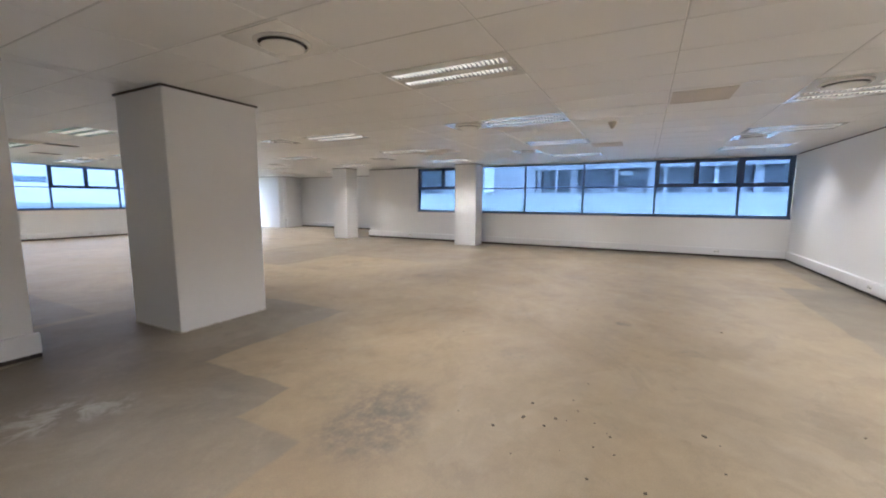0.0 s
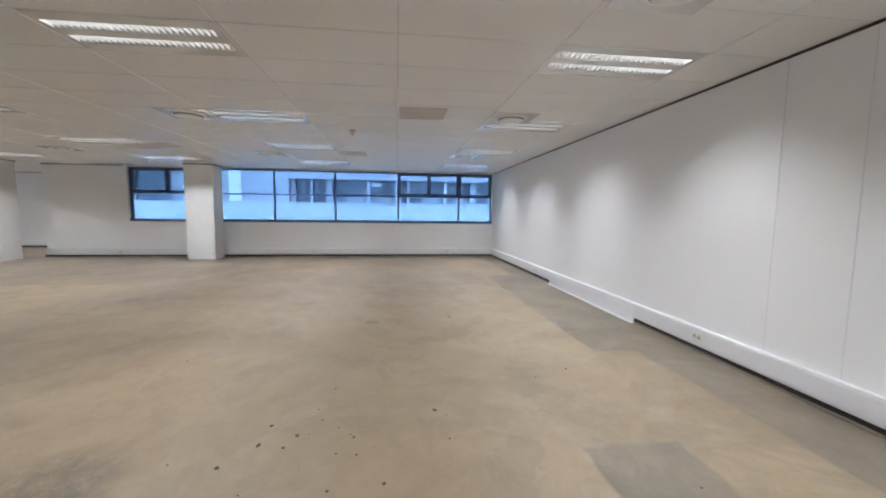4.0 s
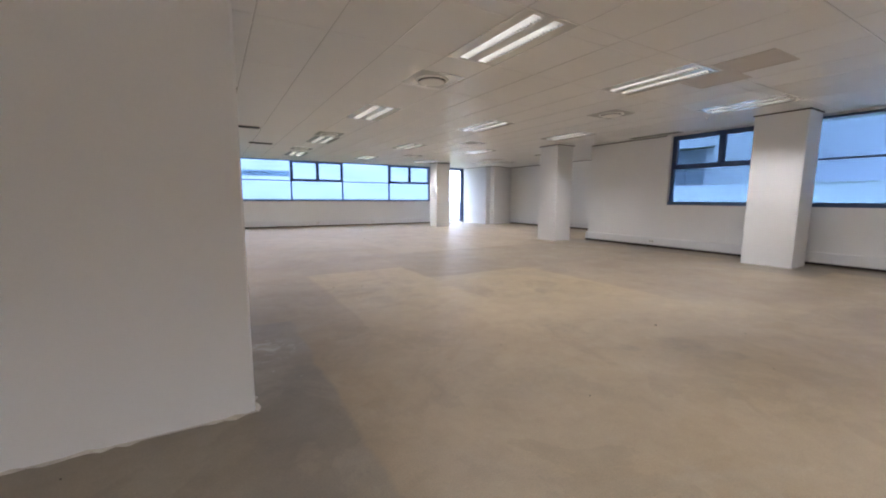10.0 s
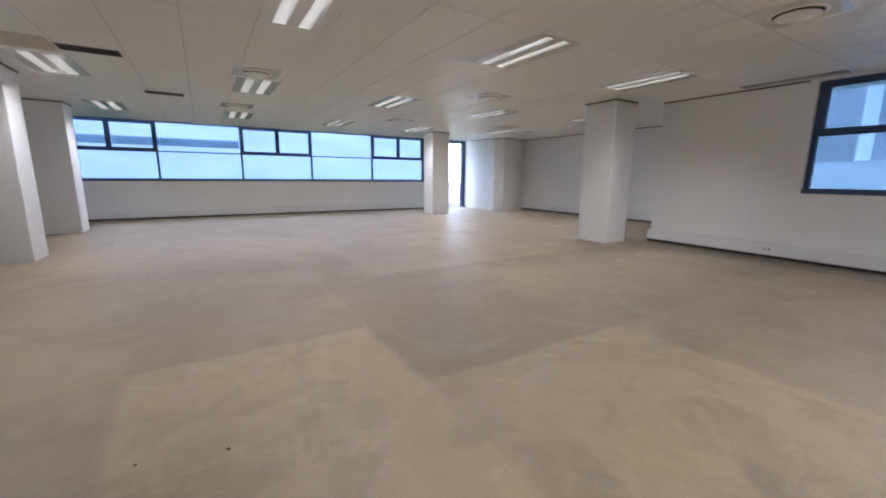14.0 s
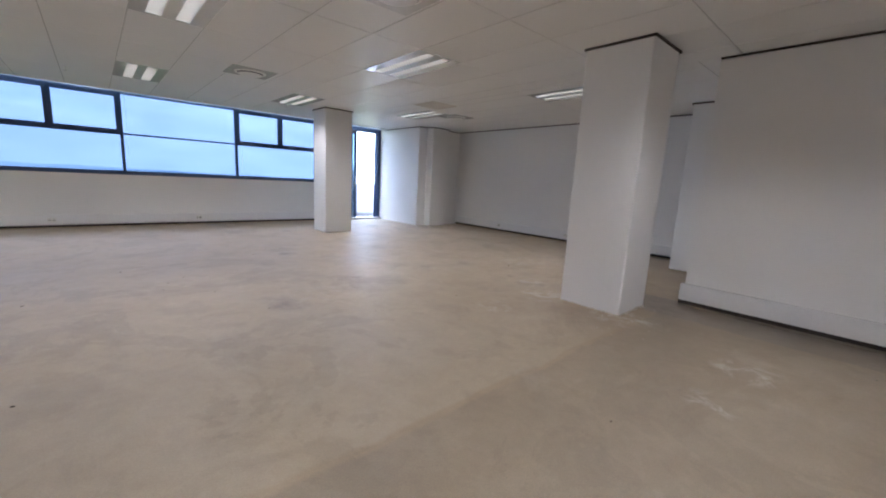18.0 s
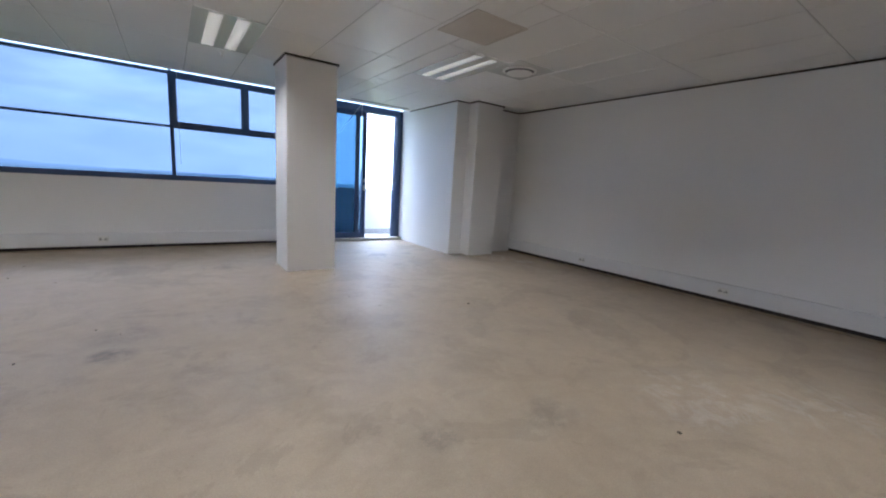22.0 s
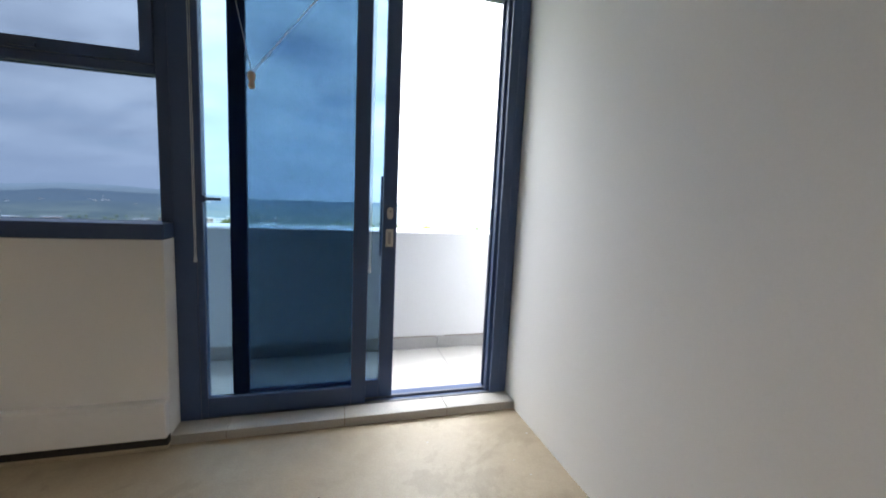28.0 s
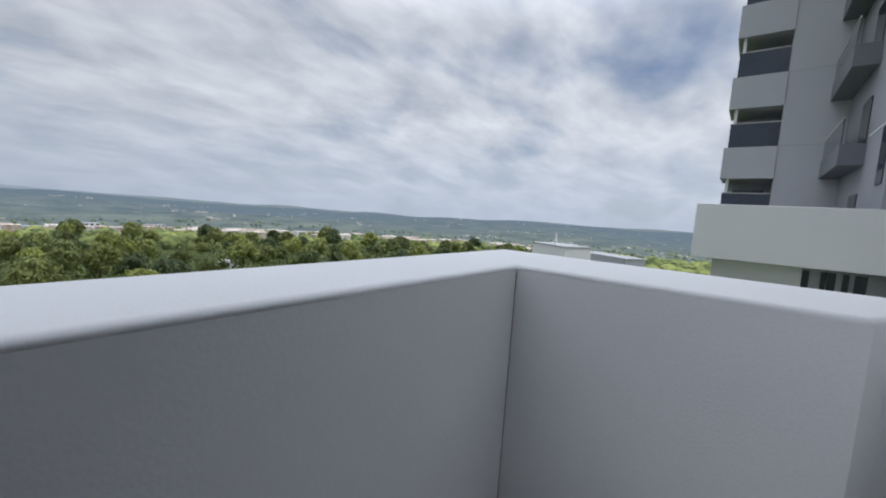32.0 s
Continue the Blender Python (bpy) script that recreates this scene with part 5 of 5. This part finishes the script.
# woodland further out, too many to count
verts, faces = [], []
ico = bmesh.new()
bmesh.ops.create_icosphere(ico, subdivisions=2, radius=1)
iv, jf = [v.co.copy() for v in ico.verts], [tuple(v.index for v in f.verts) for f in ico.faces]
ico.free()
for k in range(5200):
    az, r = radians(rng.uniform(-70, 100)), 290 * (1500 / 290) ** rng.random()
    x, y = r * math.sin(az), r * math.cos(az)
    s, o = rng.uniform(2.6, 5.6), len(verts)
    zz = land(x, y)
    for v in iv:
        w = 1 + 0.35 * noise.noise((v.x * 2 + k, v.y * 2, v.z * 2))
        verts.append((x + v.x * s * w, y + v.y * s * w, zz + s * 0.55 + v.z * s * w * 0.9))
    faces += [tuple(o + i for i in f) for f in jf]
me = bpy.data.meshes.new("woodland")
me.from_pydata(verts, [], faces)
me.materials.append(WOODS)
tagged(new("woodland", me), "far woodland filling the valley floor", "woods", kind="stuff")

bm = bmesh.new()
for k in range(3000):
    az, r = radians(rng.uniform(-70, 100)), 420 * (3900 / 420) ** rng.random()
    x, y = r * math.sin(az), r * math.cos(az)
    if noise.noise((x * 0.0042, y * 0.0042, 9)) < 0.10 + 0.20 * rng.random():
        continue
    w, d, h = rng.choice((2.5, 3, 4, 4, 5, 9)) * (0.55 + r / 3200), rng.uniform(3, 7), rng.uniform(0.8, 2.8) * (1 + r / 3200)
    z = land(x, y) + 2.0
    box(bm, x - w, x + w, y - d, y + d, z - 6, z + h)
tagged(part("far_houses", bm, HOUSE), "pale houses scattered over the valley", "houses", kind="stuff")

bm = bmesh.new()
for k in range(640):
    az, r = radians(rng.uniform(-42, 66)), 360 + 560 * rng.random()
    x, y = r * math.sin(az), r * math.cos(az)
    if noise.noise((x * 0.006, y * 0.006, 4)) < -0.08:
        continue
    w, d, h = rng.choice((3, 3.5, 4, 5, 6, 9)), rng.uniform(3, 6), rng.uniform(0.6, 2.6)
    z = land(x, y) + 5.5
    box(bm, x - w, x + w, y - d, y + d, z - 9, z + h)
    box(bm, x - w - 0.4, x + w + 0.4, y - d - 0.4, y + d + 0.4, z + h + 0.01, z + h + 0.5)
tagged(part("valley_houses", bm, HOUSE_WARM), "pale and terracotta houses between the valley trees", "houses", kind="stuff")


def block(name, at, turn, w, d, h, storeys, bays, label, wall=NB_WHITE):
    """A plain building: walls, window strips by storey, a flat roof with a rim."""
    e = empty(name, at, label, "building")
    e.rotation_euler = (0, 0, radians(turn))
    boxes("wall", wall, e, (-w / 2, w / 2, -d / 2, d / 2, 0, h))
    boxes("roof", NB_GREY, e, (-w / 2 - 0.2, w / 2 + 0.2, -d / 2 - 0.2, d / 2 + 0.2, h + 0.004, h + 0.5))
    sh = h / storeys
    for k in range(storeys):
        for j in range(bays):
            x0 = -w / 2 + (j + 0.2) * w / bays
            boxes("window", NB_GLASS, e, (x0, x0 + 0.6 * w / bays, -d / 2 - 0.06, -d / 2 - 0.002, k * sh + 0.35 * sh, k * sh + 0.8 * sh))
    return e


block("office_building", (152, 73, land(152, 73)), 64, 17, 12, 21.5, 6, 5, "white office building among trees")
block("office_building", (168, 60, land(168, 60)), 64, 22, 10, 18.5, 5, 6, "low white office building beside another", NB_GREY)
bm = bmesh.new()
lathe(bm, [(0.9, 0), (0.9, 20), (0.45, 22), (0.12, 26.5)], 10)
sp = part("spire", bm, NB_WHITE)
sp.location = (148, 73.5, land(148, 73.5))
tagged(sp, "slender white spire between buildings", "spire")
for az, r, w, h, st, by, lb, wl_mat in ((-15.5, 480, 46, 15, 4, 12, "wide pinkish building in the valley", mat("pink plaster", (0.62, 0.47, 0.40), 0.9, vary=0.05, scale=0.2, fine=5, bump=0.0)),
                                       (-10.5, 500, 15, 17, 4, 5, "white block of flats in the valley", NB_WHITE), (24, 210, 12, 5, 1, 4, "low white house among trees", NB_WHITE),
                                       (6, 420, 20, 8, 2, 6, "pale low building in the valley", NB_WHITE)):
    x, y = r * math.sin(radians(az)), r * math.cos(radians(az))
    block("apartment_block", (x, y, land(x, y) - 1), -az, w, 10, h, st, by, lb, wl_mat)

PINK = bpy.data.materials["pink plaster"]
for az, r, w, h, st, by, wl_mat in ((-42, 560, 26, 11, 3, 5, NB_WHITE), (-38, 640, 18, 13, 4, 4, NB_FIN), (-34.5, 520, 30, 9, 2, 6, NB_WHITE), (-31, 700, 22, 16, 4, 4, NB_FIN), (-27.5, 580, 16, 12, 3, 4, PINK), (-24, 640, 34, 10, 2, 6, NB_FIN),
                                    (-20.5, 720, 20, 15, 4, 4, NB_WHITE), (-7, 640, 24, 10, 2, 5, NB_FIN), (-3, 720, 30, 9, 2, 6, PINK), (1.5, 600, 18, 8, 2, 4, NB_WHITE), (10, 760, 36, 9, 2, 6, NB_FIN), (16, 820, 28, 10, 2, 5, NB_WHITE), (-12.8, 760, 26, 17, 4, 5, NB_FIN)):
    x, y = r * math.sin(radians(az)), r * math.cos(radians(az))
    block("valley_building", (x, y, land(x, y) + 4), -az + 6, w, 12, h, st, by, "pinkish building in the valley" if wl_mat is PINK else "white flat-roofed building in the valley", wl_mat)

# ---- neighbour seen through the side window ----
nb = empty("neighbour_building", (26.4, 0, -27), "white office building with a recessed dark window band", "building")
# upper walls in a darker copy of the white, for their shade
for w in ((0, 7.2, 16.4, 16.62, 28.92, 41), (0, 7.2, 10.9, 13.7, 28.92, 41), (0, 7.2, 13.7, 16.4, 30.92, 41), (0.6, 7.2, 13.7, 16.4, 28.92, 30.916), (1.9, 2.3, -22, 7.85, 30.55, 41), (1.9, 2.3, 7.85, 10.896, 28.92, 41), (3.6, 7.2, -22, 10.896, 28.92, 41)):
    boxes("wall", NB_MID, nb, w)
boxes("wall", NB_WHITE, nb, (0, 7.2, -22, 16.62, 0, 28.916), label="projecting lower wall, painted paler for its sky light")
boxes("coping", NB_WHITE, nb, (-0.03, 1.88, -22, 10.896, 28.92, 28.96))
# sunlit side: its light is put in as a brighter white
boxes("side_face", NB_FIN, nb, (0.004, 1.896, 10.86, 10.898, 28.965, 41), label="white side of the projecting block, its sunlight painted in")
boxes("floor_slab", NB_MID, nb, (2.3, 3.6, -22, 7.8, 30.6, 30.9))
for y, w, d, m in ((7.64, 0.26, 2.30, NB_GREY), (6.49, 0.11, 2.42, NB_WHITE), (5.28, 0.41, 2.30, NB_MID), (2.64, 0.17, 2.36, NB_WHITE), (0.58, 0.45, 2.30, NB_MID), (-0.15, 0.15, 2.40, NB_WHITE), (-2.77, 0.19, 2.36, NB_WHITE), (-4.77, 0.43, 2.30, NB_MID), (-7.44, 0.19, 2.36, NB_WHITE), (-9.48, 0.43, 2.30, NB_MID), (-12.15, 0.19, 2.36, NB_WHITE)):
    boxes("pier", m, nb, (d, d + 0.25, y - w / 2, y + w / 2, 28.965, 30.595))
for a, c in ((7.51, 6.54), (6.44, 5.49), (5.08, 2.73), (2.56, 0.80), (0.35, -0.08), (-0.23, -2.67), (-2.87, -4.56), (-4.98, -7.35), (-7.54, -9.26), (-9.69, -12.04)):
    boxes("window", NB_PANE, nb, (2.74, 2.78, c, a, 28.965, 30.595))
    boxes("window_frame", FRAME_LIGHT, nb, (2.70, 2.738, c, a, 29.55, 29.60))
    if a - c > 1.4:
        boxes("blind", NB_GREY, nb, (2.712, 2.736, c + 0.25, (a + c) / 2 + 0.3, 29.06, 29.40), label="grey office clutter behind the glass")
boxes("sign", PLASTIC, nb, (2.60, 2.63, 1.70, 2.42, 30.12, 30.40))
boxes("window", NB_PANE, nb, (0.42, 0.46, 13.75, 16.35, 28.965, 30.87))
boxes("window_frame", NB_GREY, nb, (0.30, 0.418, 13.72, 14.25, 28.965, 30.90), label="dark grey side panel")
boxes("window_frame", FRAME_LIGHT, nb, (0.34, 0.418, 14.26, 16.38, 29.85, 29.93), (0.34, 0.418, 15.3, 15.38, 28.965, 29.845))

# ---- apartment tower and podium beside the balcony ----
tw = empty("apartment_tower", (38, -1.3, -27.3), "white apartment tower with corner balconies", "building")
# tower face set greyer than the podium band
boxes("wall", NB_PALE, tw, (0, 7, 18.5, 20.65, 0, 62), (2.4, 7, 20.65, 22.5, 0, 62))
# wing and the wall behind it are greyed for the shade there
boxes("wing", NB_SHADE, tw, (-7.7, 1.496, 17.95, 18.5, 0, 62), label="side wing with its shade in the grey colour")
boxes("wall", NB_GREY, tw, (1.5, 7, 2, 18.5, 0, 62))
for k in range(-8, 11):
    z = 30.95 + 3.25 * k
    fl = boxes("balcony", NB_PALE, tw, (-0.06, 2.4, 20.652, 22.65, z, z + 1.46), bevel=0.01)
    boxes("balustrade", BALU, fl, (0.02, 0.05, 20.66, 22.5, z + 1.462, z + 2.55))
    boxes("balustrade", BALU, fl, (0.05, 2.38, 22.47, 22.5, z + 1.462, z + 2.55))
    boxes("rail", STEEL, fl, (0.0, 0.06, 20.66, 22.52, z + 2.552, z + 2.59))
    boxes("post", NB_WHITE, fl, (0.10, 0.22, 22.30, 22.42, z + 1.462, z + 3.25))
    boxes("door", NB_GLASS, fl, (2.36, 2.398, 20.9, 22.2, z + 1.47, z + 2.9))
    # side balcony: shade painted in as a darker grey
    sb = boxes("balcony", NB_DARK, tw, (-4.5, -0.004, 18.502, 19.16, z - 0.02, z + 0.70), label="side wing balcony, its shade in the grey colour")
    boxes("balustrade", BALU, sb, (-4.46, -0.02, 19.10, 19.13, z + 0.704, z + 1.55))
    boxes("rail", STEEL, sb, (-4.48, -0.02, 19.09, 19.14, z + 1.554, z + 1.60))
    boxes("window", NB_GLASS, tw, (-4.3, -2.9, 18.502, 18.53, z + 0.75, z + 2.3))
    boxes("groove", NB_FIN, tw, (-7.6, -4.6, 18.502, 18.51, z + 0.88, z + 0.91), label="pale joint line")
    boxes("window", NB_GLASS, tw, (-7.35, -6.6, 18.502, 18.53, z - 0.9, z + 0.78))
    boxes("groove", NB_GREY, tw, (-0.008, -0.001, 19.2, 20.65, z + 1.44, z + 1.49))
    boxes("window", NB_GLASS, tw, (1.44, 1.498, 14.2, 16.4, z + 0.9, z + 2.3))
pod = empty("podium_building", (29.73, 0, -27), "white podium block with a deep overhanging band", "building")
boxes("band", NB_WHITE, pod, (0, 0.5, 16.7, 21.36, 27.26, 28.99), (0.5, 7, 18.6, 21.36, 27.26, 28.99), bevel=0.02)
boxes("wall", NB_WHITE, pod, (0.62, 7, 18.56, 20.80, 0, 27.256))
# recess under the band: shade put in as grey
boxes("wall", NB_GREY, pod, (0.70, 7, 16.7, 18.556, 0, 27.256), label="recessed wall under the band, its shade in the grey")
for y0, y1 in ((18.39, 18.55), (18.03, 18.14), (17.82, 18.0), (17.55, 17.68), (17.17, 17.44), (16.87, 16.98)):
    boxes("window", NB_GLASS, pod, (0.64, 0.696, y0, y1, 25.3, 27.15))

# ---- loose bits on the floor ----
bm = bmesh.new()
g = random.Random(5)
chips = [(3.2 + g.gauss(0, 0.35), 1.15 + g.gauss(0, 0.35)) for k in range(14)] + [(g.uniform(2.5, 12.5), g.uniform(-1.8, 18.5)) for k in range(90)] + [(13.6 + g.gauss(0, 0.5), 17.6 + g.gauss(0, 0.6)) for k in range(16)]
spots_near = [(3.19, 1.49), (3.0, 1.64), (3.15, 1.34), (3.27, 1.29), (3.4, 1.48), (3.5, 0.42), (5.92, -0.01), (13.0, 12.9), (13.36, 15.18)]
for x, y in spots_near + chips:
    s = 0.013 if (x, y) in spots_near else g.uniform(0.004, 0.010)
    res = bmesh.ops.create_icosphere(bm, subdivisions=1, radius=s)
    bmesh.ops.transform(bm, verts=res["verts"], matrix=pose(x, y, s * 0.3, 0, 0, g.uniform(0, 360)) @ Matrix.Diagonal((g.uniform(0.8, 1.8), 1, 0.4, 1)))
tagged(part("debris", bm, mat("dark crumbs", (0.09, 0.075, 0.055), 0.95, vary=0.3, bump=0.0)), "small dark crumbs scattered over the floor", "debris", kind="stuff")
bm = bmesh.new()
crumbs = [(12.1 + g.gauss(0, 0.3), 10.7 + g.gauss(0, 0.25)) for k in range(34)] + [(12.4 + g.gauss(0, 0.4), 17.0 + g.gauss(0, 0.2)) for k in range(22)] + [(14.5 + g.gauss(0, 0.25), 18.9 + g.gauss(0, 0.5)) for k in range(12)] + [(4.35 + g.gauss(0, 0.08), 6.15 + g.gauss(0, 0.25)) for k in range(8)]
for x, y in crumbs:
    s = g.uniform(0.002, 0.006)
    res = bmesh.ops.create_icosphere(bm, subdivisions=1, radius=s)
    bmesh.ops.transform(bm, verts=res["verts"], matrix=pose(x, y, s * 0.25, 0, 0, g.uniform(0, 360)) @ Matrix.Diagonal((g.uniform(0.8, 2.2), 1, 0.35, 1)))
tagged(part("plaster_crumbs", bm, mat("dusty plaster crumbs", (0.52, 0.49, 0.44), 0.9, vary=0.1, bump=0.0)), "white plaster crumbs at the foot of columns", "debris", kind="stuff")
